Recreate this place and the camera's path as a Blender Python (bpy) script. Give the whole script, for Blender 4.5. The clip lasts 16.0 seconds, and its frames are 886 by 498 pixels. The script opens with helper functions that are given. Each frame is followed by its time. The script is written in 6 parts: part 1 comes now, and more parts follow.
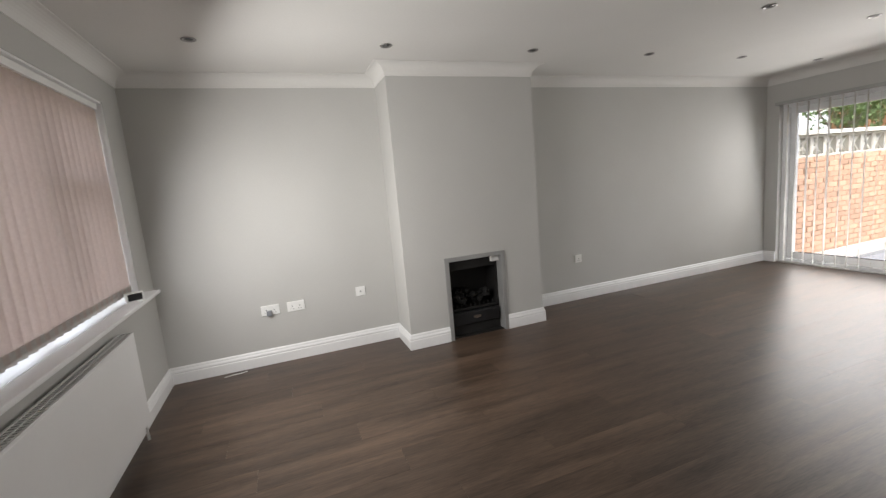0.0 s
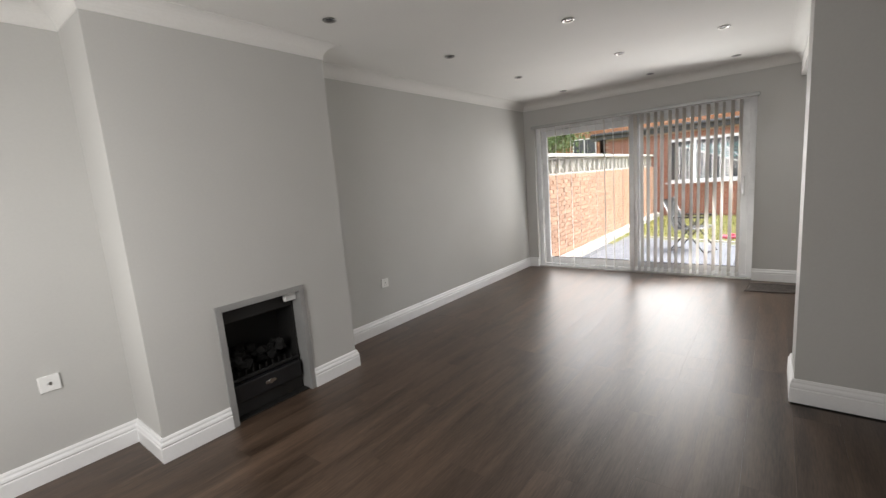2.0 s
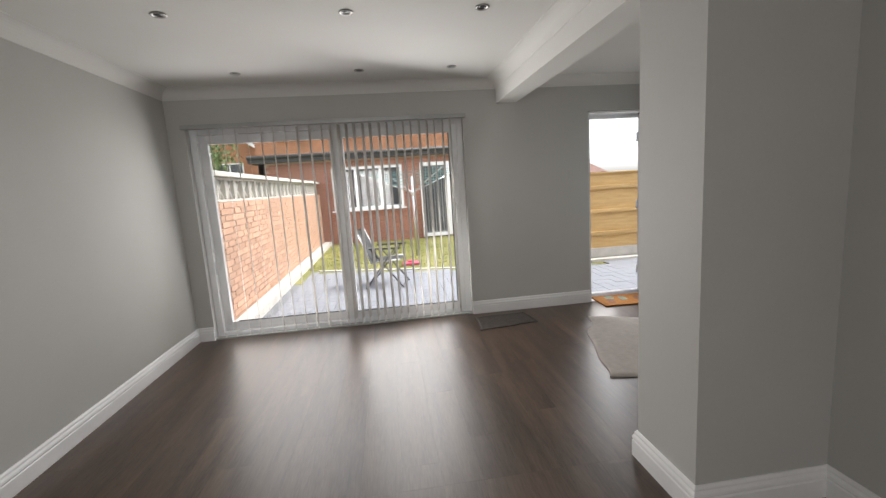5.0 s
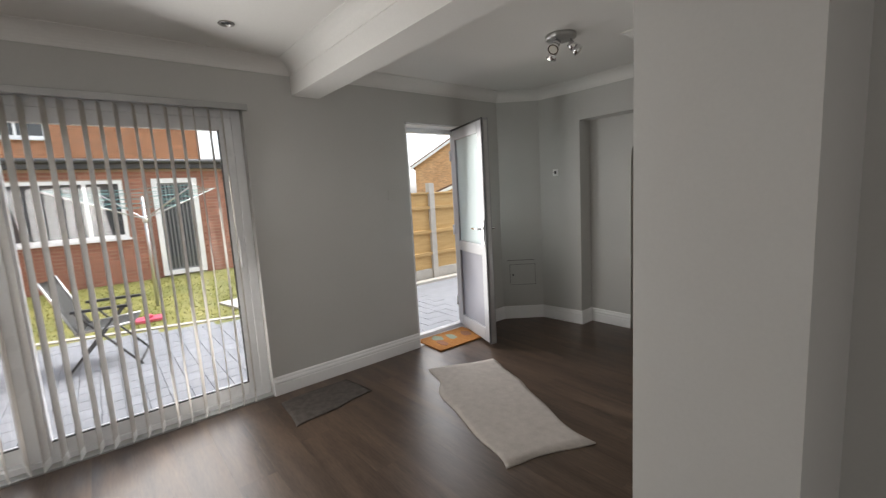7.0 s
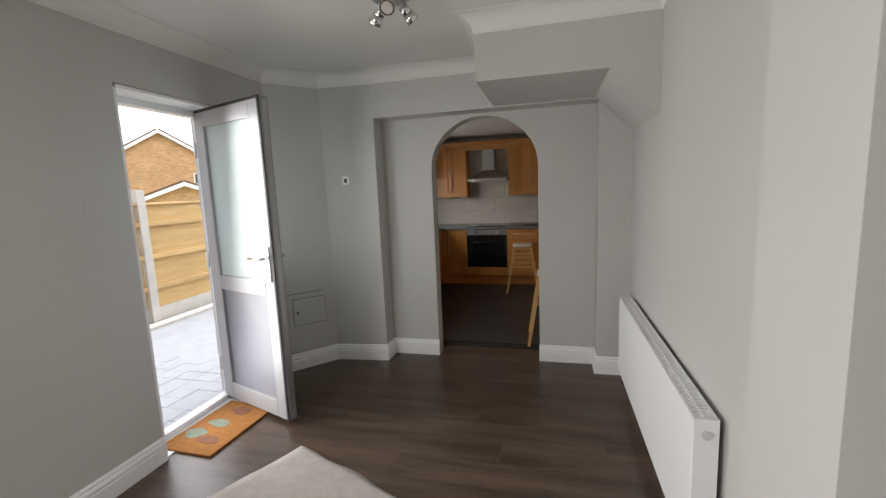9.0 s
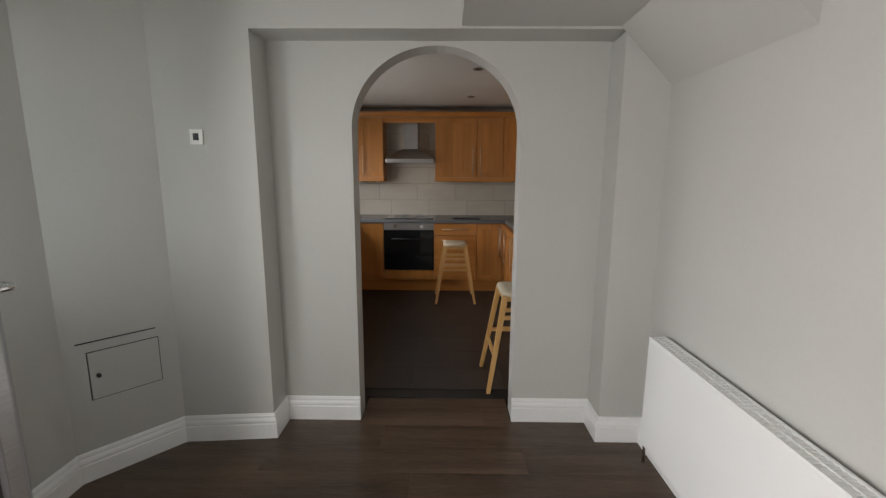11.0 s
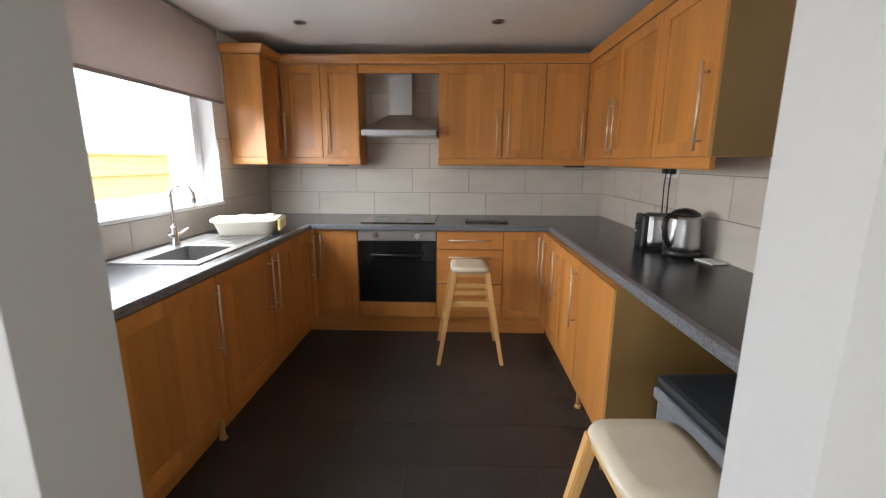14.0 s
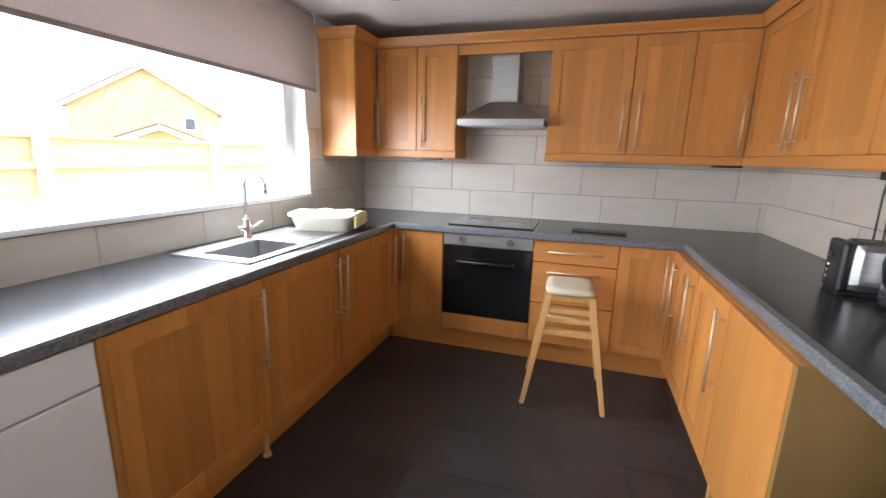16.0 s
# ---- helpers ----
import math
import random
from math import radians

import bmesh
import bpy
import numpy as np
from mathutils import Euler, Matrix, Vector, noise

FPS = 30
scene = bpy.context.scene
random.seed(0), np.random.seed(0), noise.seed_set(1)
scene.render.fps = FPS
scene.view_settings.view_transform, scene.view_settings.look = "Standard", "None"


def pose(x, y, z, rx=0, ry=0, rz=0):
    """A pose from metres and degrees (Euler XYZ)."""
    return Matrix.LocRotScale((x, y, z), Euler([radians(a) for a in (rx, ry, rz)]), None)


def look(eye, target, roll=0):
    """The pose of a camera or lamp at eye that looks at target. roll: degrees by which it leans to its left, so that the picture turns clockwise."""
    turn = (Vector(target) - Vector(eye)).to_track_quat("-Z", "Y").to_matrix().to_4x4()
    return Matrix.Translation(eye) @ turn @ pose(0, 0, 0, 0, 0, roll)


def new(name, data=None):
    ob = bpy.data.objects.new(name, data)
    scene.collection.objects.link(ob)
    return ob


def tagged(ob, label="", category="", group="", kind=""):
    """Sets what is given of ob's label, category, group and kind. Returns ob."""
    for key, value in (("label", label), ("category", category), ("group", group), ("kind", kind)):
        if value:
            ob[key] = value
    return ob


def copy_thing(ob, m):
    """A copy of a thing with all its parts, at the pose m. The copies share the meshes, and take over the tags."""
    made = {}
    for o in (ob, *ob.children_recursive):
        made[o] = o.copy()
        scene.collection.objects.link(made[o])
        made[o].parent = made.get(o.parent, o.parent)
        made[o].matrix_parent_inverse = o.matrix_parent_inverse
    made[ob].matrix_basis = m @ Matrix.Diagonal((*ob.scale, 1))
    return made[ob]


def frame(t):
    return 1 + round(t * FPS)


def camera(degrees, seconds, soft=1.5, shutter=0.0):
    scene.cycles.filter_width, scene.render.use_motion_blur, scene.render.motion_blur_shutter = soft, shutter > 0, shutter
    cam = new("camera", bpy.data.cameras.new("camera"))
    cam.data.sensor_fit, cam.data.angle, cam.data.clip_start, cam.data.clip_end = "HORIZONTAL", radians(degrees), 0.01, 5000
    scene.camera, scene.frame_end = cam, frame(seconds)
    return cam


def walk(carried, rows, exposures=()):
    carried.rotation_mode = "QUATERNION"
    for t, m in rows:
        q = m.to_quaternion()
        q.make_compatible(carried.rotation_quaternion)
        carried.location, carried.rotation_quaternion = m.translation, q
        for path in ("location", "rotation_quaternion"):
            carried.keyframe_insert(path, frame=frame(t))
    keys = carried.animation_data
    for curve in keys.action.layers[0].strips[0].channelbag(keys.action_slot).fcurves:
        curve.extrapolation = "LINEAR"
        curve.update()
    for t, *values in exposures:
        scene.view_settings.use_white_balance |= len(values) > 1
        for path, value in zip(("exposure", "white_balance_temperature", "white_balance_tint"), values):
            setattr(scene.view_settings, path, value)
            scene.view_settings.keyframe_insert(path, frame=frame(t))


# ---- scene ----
cam = camera(92.7, 16.0, 1.3, 0.2)
PATH = [
    (0, (0.52, 0.237, 1.403), (1.203, 2.093, 1.106), -5.0),
    (0.5, (0.556, 0.396, 1.412), (1.48, 2.143, 1.106), -4.7),
    (1, (0.602, 0.606, 1.403), (1.758, 2.209, 1.094), -4.6),
    (1.5, (0.643, 0.867, 1.394), (1.994, 2.308, 1.078), -4.4),
    (2, (0.755, 1.123, 1.385), (2.303, 2.351, 1.073), -4.5),
    (2.5, (0.959, 1.338, 1.388), (2.658, 2.347, 1.078), -4.4),
    (3, (1.179, 1.556, 1.389), (3.007, 2.309, 1.085), -4.3),
    (3.5, (1.377, 1.77, 1.389), (3.288, 2.273, 1.086), -4.1),
    (6, (2.948, 2.177, 1.374), (4.786, 1.447, 1.081), -3.6),
    (6.5, (3.208, 2.18, 1.414), (4.931, 1.206, 1.126), -3.5),
    (7, (3.508, 2.159, 1.415), (5.046, 0.908, 1.152), -3.3),
    (7.5, (3.801, 2.072, 1.423), (5.098, 0.572, 1.162), -3.2),
    (8, (4.075, 1.971, 1.421), (5.103, 0.276, 1.16), -3.3),
    (8.5, (4.341, 1.877, 1.455), (5.08, 0.039, 1.18), -2.9),
    (9, (4.503, 1.71, 1.448), (5.002, -0.207, 1.17), -2.4),
    (9.5, (4.645, 1.421, 1.435), (4.927, -0.538, 1.146), -1.6),
    (10, (4.793, 1.116, 1.426), (4.926, -0.857, 1.125), -0.8),
    (12.5, (5.041, -0.458, 1.31), (5.031, -2.421, 0.929), 0.6),
    (13, (5.014, -0.767, 1.319), (5.015, -2.729, 0.932), 0.2),
    (13.5, (5.017, -1.088, 1.355), (5.045, -3.046, 0.946), 0.2),
    (14, (4.996, -1.342, 1.346), (5.054, -3.3, 0.941), 0.3),
    (14.5, (4.928, -1.605, 1.344), (5.028, -3.559, 0.929), 0.5),
    (15, (4.892, -1.773, 1.322), (5.029, -3.728, 0.923), 1.0),
    (15.5, (4.903, -1.839, 1.335), (5.149, -3.787, 0.953), 0.8),
    (16, (4.904, -1.813, 1.332), (5.487, -3.678, 0.904), 1.4),
]
EXPOSURES = [(0, 2.2, 6350, 10), (1.5, 2.1, 6350, 10), (3.0, 2.3, 6300, 10), (3.5, 2.3, 6300, 10), (6.2, 1.65, 6350, 10), (7.2, 1.8, 6400, 10), (8, 2.0, 6450, 10), (9, 2.2, 6350, 10), (9.5, 2.2, 6450, 10), (10.2, 2.25, 6450, 10), (12.5, 3.1, 6250, 10), (13.0, 3.25, 6300, 10), (13.5, 3.35, 6200, 10), (14, 3.5, 6000, 10), (14.5, 3.95, 5900, 10), (15.3, 4.0, 5900, 10), (16, 4.05, 5700, 10)]
walk(cam, [(t, look(e, g, r)) for t, e, g, r in PATH], EXPOSURES)

# world, sun, and added fill lamps in place of daylight
world = bpy.data.worlds.new("overcast_sky")
scene.world = world
world.use_nodes = True
wn = world.node_tree.nodes
sky = wn.new("ShaderNodeTexSky")
sky.sky_type = "NISHITA"
sky.sun_disc = False
sky.sun_elevation = radians(58)
sky.sun_rotation = radians(180)
sky.air_density, sky.dust_density = 1.0, 3.0
soft_sky = wn.new("ShaderNodeHueSaturation")
soft_sky.inputs["Saturation"].default_value = 0.25
world.node_tree.links.new(sky.outputs["Color"], soft_sky.inputs["Color"])
world.node_tree.links.new(soft_sky.outputs["Color"], wn["Background"].inputs["Color"])
wn["Background"].inputs["Strength"].default_value = 0.15

sun_data = bpy.data.lights.new("sun", "SUN")
sun_data.energy, sun_data.angle, sun_data.color = 0.7, radians(12), (1.0, 0.95, 0.88)
sun = new("sun", sun_data)
sun.matrix_world = look((0, 0, 20), (0.0, 7.2, 8.0))


def daylight_fill(name, at, target, width, height, watts, spread=150, colour=(1.0, 0.965, 0.92)):
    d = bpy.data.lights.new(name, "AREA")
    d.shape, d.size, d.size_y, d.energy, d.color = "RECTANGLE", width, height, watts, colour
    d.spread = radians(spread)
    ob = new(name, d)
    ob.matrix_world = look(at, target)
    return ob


# Added daylight stand-ins; front window and patio pane lamps hang inside the room.
daylight_fill("patio_daylight", (6.665, 2.61, 1.05), (0, 2.61, 0.0), 2.45, 1.9, 2.8)
daylight_fill("patio_daylight_fixed_pane", (6.52, 3.22, 1.05), (0, 3.5, 0.0), 1.15, 1.85, 4.4, 178)
daylight_fill("patio_daylight_sliding_pane", (6.40, 1.93, 1.05), (2.2, -0.3, 0.2), 1.05, 1.85, 7.6, 178)
daylight_fill("back_door_daylight", (6.61, -0.26, 1.05), (4.3, -0.95, 0.6), 0.42, 1.85, 2.8, 125)
daylight_fill("front_window_daylight", (-0.08, 2.6, 1.40), (2.6, 3.5, 0.55), 1.3, 0.98, 8.2, 165)
daylight_fill("kitchen_window_daylight", (6.72, -3.4, 1.40), (4.8, -3.4, -0.1), 1.85, 0.6, 3.3, 170)


# materials
def nodes_of(m):
    m.use_nodes = True
    return m.node_tree.nodes, m.node_tree.links, m.node_tree.nodes["Principled BSDF"]


def surf(name, c1, c2, rough=0.6, scale=8.0, bump=0.05, metal=0.0, stretch=(1, 1, 1), fine=120.0, spec=0.5, vary=0.0, rough_vary=0.1, world_space=False, coat=0.0, stave=0.0):
    """A surface of two close colours in patches, with fine grain and a light relief."""
    m = bpy.data.materials.new(name)
    n, l, p = nodes_of(m)
    if world_space:
        geo = n.new("ShaderNodeNewGeometry")
        src = geo.outputs["Position"]
    else:
        tc = n.new("ShaderNodeTexCoord")
        src = tc.outputs["Object"]
    mp = n.new("ShaderNodeMapping")
    mp.inputs["Scale"].default_value = stretch
    l.new(src, mp.inputs["Vector"])
    info = n.new("ShaderNodeObjectInfo")
    shift = n.new("ShaderNodeVectorMath")
    shift.operation = "SCALE"
    shift.inputs[0].default_value = (7.0, 11.0, 5.0)
    l.new(info.outputs["Random"], shift.inputs["Scale"])
    add = n.new("ShaderNodeVectorMath")
    l.new(mp.outputs["Vector"], add.inputs[0])
    if not world_space:
        l.new(shift.outputs["Vector"], add.inputs[1])
    big = n.new("ShaderNodeTexNoise")
    big.inputs["Scale"].default_value = scale
    big.inputs["Detail"].default_value = 5
    l.new(add.outputs["Vector"], big.inputs["Vector"])
    small = n.new("ShaderNodeTexNoise")
    small.inputs["Scale"].default_value = fine
    small.inputs["Detail"].default_value = 3
    l.new(add.outputs["Vector"], small.inputs["Vector"])
    mixf = n.new("ShaderNodeMath")
    mixf.operation = "MULTIPLY_ADD"
    mixf.inputs[1].default_value = 0.35
    l.new(small.outputs["Fac"], mixf.inputs[0])
    half = n.new("ShaderNodeMath")
    half.operation = "MULTIPLY"
    half.inputs[1].default_value = 0.65
    l.new(big.outputs["Fac"], half.inputs[0])
    l.new(half.outputs[0], mixf.inputs[2])
    ramp = n.new("ShaderNodeValToRGB")
    ramp.color_ramp.elements[0].position, ramp.color_ramp.elements[1].position = 0.32, 0.68
    ramp.color_ramp.elements[0].color, ramp.color_ramp.elements[1].color = (*c1, 1), (*c2, 1)
    l.new(mixf.outputs[0], ramp.inputs["Fac"])
    out = ramp.outputs["Color"]
    if vary:
        hsv = n.new("ShaderNodeHueSaturation")
        rng = n.new("ShaderNodeMapRange")
        rng.inputs["To Min"].default_value, rng.inputs["To Max"].default_value = 1 - vary, 1 + vary
        l.new(info.outputs["Random"], rng.inputs["Value"])
        l.new(rng.outputs["Result"], hsv.inputs["Value"])
        l.new(out, hsv.inputs["Color"])
        out = hsv.outputs["Color"]
    if stave:
        sep = n.new("ShaderNodeSeparateXYZ")
        l.new(tc.outputs["Object"], sep.inputs[0])
        run = n.new("ShaderNodeMath")
        l.new(sep.outputs["X"], run.inputs[0])
        l.new(sep.outputs["Y"], run.inputs[1])
        cell = n.new("ShaderNodeMath")
        cell.operation = "MULTIPLY_ADD"
        cell.inputs[1].default_value = 1 / stave
        l.new(run.outputs[0], cell.inputs[0])
        l.new(info.outputs["Random"], cell.inputs[2])
        whole = n.new("ShaderNodeMath")
        whole.operation = "FLOOR"
        l.new(cell.outputs[0], whole.inputs[0])
        both = n.new("ShaderNodeMath")
        l.new(whole.outputs[0], both.inputs[0])
        l.new(info.outputs["Random"], both.inputs[1])
        dice = n.new("ShaderNodeTexWhiteNoise")
        dice.noise_dimensions = "1D"
        l.new(both.outputs[0], dice.inputs["W"])
        tone = n.new("ShaderNodeMapRange")
        tone.inputs["To Min"].default_value, tone.inputs["To Max"].default_value = 0.86, 1.12
        l.new(dice.outputs["Value"], tone.inputs["Value"])
        staves = n.new("ShaderNodeHueSaturation")
        l.new(tone.outputs["Result"], staves.inputs["Value"])
        l.new(out, staves.inputs["Color"])
        out = staves.outputs["Color"]
    l.new(out, p.inputs["Base Color"])
    rr = n.new("ShaderNodeMapRange")
    rr.inputs["To Min"].default_value, rr.inputs["To Max"].default_value = max(0.02, rough - rough_vary), min(1, rough + rough_vary)
    l.new(big.outputs["Fac"], rr.inputs["Value"])
    l.new(rr.outputs["Result"], p.inputs["Roughness"])
    if bump:
        b = n.new("ShaderNodeBump")
        b.inputs["Strength"].default_value = bump
        b.inputs["Distance"].default_value = 0.01
        l.new(mixf.outputs[0], b.inputs["Height"])
        l.new(b.outputs["Normal"], p.inputs["Normal"])
    p.inputs["Metallic"].default_value = metal
    p.inputs["Specular IOR Level"].default_value = spec
    p.inputs["Coat Weight"].default_value = coat
    return m


def glass(name, tint=(1, 1, 1), rough=0.0, frost=0.0):
    """Window glass: clear to look through, with a Fresnel gloss."""
    m = bpy.data.materials.new(name)
    n, l, p = nodes_of(m)
    lw = n.new("ShaderNodeLayerWeight")
    lw.inputs["Blend"].default_value = 0.5
    power = n.new("ShaderNodeMath")
    power.operation = "POWER"
    power.inputs[1].default_value = 5.0
    l.new(lw.outputs["Facing"], power.inputs[0])
    fr = n.new("ShaderNodeMath")
    fr.operation = "MULTIPLY_ADD"
    fr.inputs[1].default_value, fr.inputs[2].default_value = 0.6, 0.04
    l.new(power.outputs[0], fr.inputs[0])
    clear = n.new("ShaderNodeBsdfTransparent")
    clear.inputs["Color"].default_value = (*tint, 1)
    body = clear.outputs[0]
    if frost:
        milk = n.new("ShaderNodeBsdfTranslucent")
        milk.inputs["Color"].default_value = (*tint, 1)
        dif = n.new("ShaderNodeBsdfDiffuse")
        dif.inputs["Color"].default_value = (*tint, 1)
        a = n.new("ShaderNodeMixShader")
        a.inputs[0].default_value = 0.4
        l.new(milk.outputs[0], a.inputs[1])
        l.new(dif.outputs[0], a.inputs[2])
        b = n.new("ShaderNodeMixShader")
        b.inputs[0].default_value = frost
        l.new(clear.outputs[0], b.inputs[1])
        l.new(a.outputs[0], b.inputs[2])
        body = b.outputs[0]
    gloss = n.new("ShaderNodeBsdfGlossy")
    gloss.inputs["Roughness"].default_value = rough
    mix = n.new("ShaderNodeMixShader")
    l.new(fr.outputs[0], mix.inputs[0])
    l.new(body, mix.inputs[1])
    l.new(gloss.outputs[0], mix.inputs[2])
    l.new(mix.outputs[0], n["Material Output"].inputs["Surface"])
    return m


def cloth(name, c1, c2, through_light=0.5, scale=60.0, stretch=(1, 1, 1)):
    """Thin woven blind fabric that lets some daylight through."""
    m = surf(name, c1, c2, 0.85, scale, 0.03, stretch=stretch, fine=400)
    n, l = m.node_tree.nodes, m.node_tree.links
    p = n["Principled BSDF"]
    tr = n.new("ShaderNodeBsdfTranslucent")
    mix = n.new("ShaderNodeMixShader")
    mix.inputs[0].default_value = through_light
    for link in p.inputs["Base Color"].links:
        l.new(link.from_socket, tr.inputs["Color"])
    l.new(p.outputs[0], mix.inputs[1])
    l.new(tr.outputs[0], mix.inputs[2])
    l.new(mix.outputs[0], n["Material Output"].inputs["Surface"])
    return m


WALL = surf("grey_wall_paint", (0.50, 0.495, 0.475), (0.535, 0.53, 0.51), 0.62, 1.6, 0.06, fine=90, world_space=True, spec=0.35)
CEIL = surf("white_ceiling_paint", (0.70, 0.69, 0.665), (0.75, 0.74, 0.715), 0.8, 1.3, 0.04, fine=70, world_space=True, spec=0.3)
TRIM = surf("white_gloss_paint", (0.80, 0.80, 0.80), (0.86, 0.86, 0.86), 0.32, 3, 0.015, fine=60, world_space=True)
UPVC = surf("white_upvc", (0.80, 0.81, 0.82), (0.85, 0.86, 0.87), 0.28, 4, 0.005, fine=40)
PLASTIC = surf("white_plastic", (0.80, 0.80, 0.78), (0.85, 0.85, 0.83), 0.35, 10, 0.005)
ENAMEL = surf("white_enamel", (0.80, 0.80, 0.80), (0.84, 0.84, 0.84), 0.42, 3, 0.0, rough_vary=0.02)
PLANK = surf("dark_walnut_laminate", (0.030, 0.019, 0.0125), (0.128, 0.084, 0.058), 0.36, 1.7, 0.05, stretch=(0.7, 7, 7), fine=20, spec=0.5, vary=0.12, rough_vary=0.06)
SUBFLOOR = surf("dark_subfloor", (0.012, 0.009, 0.007), (0.02, 0.015, 0.012), 0.8, 5, 0.02)
SLATE = surf("slate_grey_vinyl", (0.022, 0.0205, 0.0205), (0.042, 0.039, 0.039), 0.42, 5, 0.06, fine=60, vary=0.10)
BEECH = surf("beech_cabinet_wood", (0.44, 0.177, 0.036), (0.57, 0.256, 0.063), 0.36, 2.2, 0.02, stretch=(9, 9, 0.7), fine=28, vary=0.08, stave=0.11)
BEECH_H = surf("beech_cabinet_wood_across", (0.44, 0.177, 0.036), (0.57, 0.256, 0.063), 0.36, 2.2, 0.02, stretch=(0.7, 0.7, 9), fine=28, vary=0.04)
# Wood darkened to olive: shade on the right-hand ends put into the colour.
SHADEWOOD = surf("shaded_olive_wood", (0.26, 0.155, 0.05), (0.30, 0.182, 0.062), 0.45, 2.0, 0.01, stretch=(5, 5, 1))
BEZEL = surf("dull_chrome_bezel", (0.30, 0.29, 0.28), (0.38, 0.37, 0.36), 0.35, 9, 0.0, metal=0.9)
STOOLWOOD = surf("pale_birch_wood", (0.56, 0.32, 0.10), (0.70, 0.43, 0.17), 0.4, 3, 0.02, stretch=(9, 9, 1), fine=30)
WORKTOP = surf("black_granite_laminate", (0.013, 0.014, 0.016), (0.038, 0.039, 0.042), 0.22, 60, 0.01, fine=420, spec=0.55, rough_vary=0.05)
WORKEDGE = surf("speckled_worktop_edge", (0.05, 0.055, 0.06), (0.24, 0.25, 0.27), 0.35, 90, 0.02, fine=300)
TILE = surf("beige_ceramic_tile", (0.54, 0.495, 0.425), (0.62, 0.575, 0.50), 0.33, 4, 0.02, stretch=(1, 1, 3), fine=50, vary=0.04)
GROUT = surf("grey_grout", (0.25, 0.24, 0.22), (0.32, 0.31, 0.29), 0.9, 30, 0.05)
STEEL = surf("brushed_steel", (0.42, 0.42, 0.42), (0.52, 0.52, 0.51), 0.36, 5, 0.01, metal=1.0, stretch=(1, 1, 25), fine=60)
CHROME = surf("chrome", (0.78, 0.78, 0.78), (0.84, 0.84, 0.84), 0.1, 5, 0.0, metal=1.0, rough_vary=0.04)
BRASSY = surf("satin_nickel_handle", (0.62, 0.48, 0.32), (0.70, 0.56, 0.40), 0.48, 8, 0.0, metal=0.6)
BLACK = surf("black_plastic", (0.010, 0.010, 0.011), (0.018, 0.018, 0.02), 0.35, 9, 0.02)
SOOT = surf("matt_black_iron", (0.006, 0.006, 0.006), (0.014, 0.013, 0.012), 0.6, 20, 0.1)
COAL = surf("ceramic_coal", (0.004, 0.004, 0.004), (0.011, 0.010, 0.009), 0.9, 30, 0.3)
BLACKGLASS = surf("black_glass", (0.006, 0.006, 0.007), (0.010, 0.010, 0.011), 0.06, 4, 0.0, rough_vary=0.02)
TINFRAME = surf("grey_steel_trim", (0.34, 0.34, 0.335), (0.42, 0.42, 0.41), 0.36, 6, 0.02, metal=0.35)
GASKET = surf("black_rubber_seal", (0.012, 0.012, 0.012), (0.02, 0.02, 0.02), 0.6, 20, 0.02)
CLEAR = glass("window_glass")
FROST = glass("frosted_glass", (0.86, 0.93, 0.93), 0.25, 0.75)
BLIND = cloth("cream_blind_fabric", (0.60, 0.58, 0.55), (0.70, 0.68, 0.65), 0.45)
PINKBLIND = cloth("dusky_beige_blind_fabric", (0.62, 0.55, 0.515), (0.70, 0.63, 0.595), 0.75)
ROLLER = cloth("mauve_beige_roller_fabric", (0.58, 0.51, 0.48), (0.64, 0.57, 0.54), 0.4)
RUG = surf("pale_grey_carpet", (0.40, 0.365, 0.335), (0.49, 0.45, 0.415), 0.95, 20, 0.6, fine=160, spec=0.1)
RUG2 = surf("grey_brown_carpet", (0.055, 0.048, 0.043), (0.11, 0.097, 0.088), 0.95, 24, 0.6, fine=160, spec=0.1)
COIR = surf("orange_coir", (0.27, 0.115, 0.035), (0.40, 0.185, 0.06), 0.95, 30, 0.7, fine=260, spec=0.1)
MATGREEN = surf("faded_green_print", (0.16, 0.20, 0.15), (0.26, 0.29, 0.22), 0.95, 30, 0.5, fine=200)
MATRED = surf("brown_red_print", (0.16, 0.07, 0.04), (0.26, 0.11, 0.06), 0.95, 30, 0.5, fine=200)
CREAM = surf("cream_vinyl_seat", (0.56, 0.49, 0.36), (0.64, 0.57, 0.44), 0.42, 8, 0.04)
YELLOW = surf("pale_yellow_plastic", (0.80, 0.68, 0.22), (0.88, 0.78, 0.36), 0.35, 6, 0.01)
CREAMPLASTIC = surf("cream_plastic", (0.78, 0.74, 0.62), (0.84, 0.80, 0.70), 0.35, 6, 0.01)
BINGREY = surf("mid_grey_plastic", (0.19, 0.20, 0.22), (0.25, 0.26, 0.28), 0.4, 6, 0.01)
BINLID = surf("charcoal_plastic", (0.022, 0.026, 0.03), (0.04, 0.044, 0.05), 0.45, 6, 0.02)
BRICK = surf("orange_brick", (0.39, 0.225, 0.145), (0.50, 0.315, 0.215), 0.9, 9, 0.3, fine=60, vary=0.2)
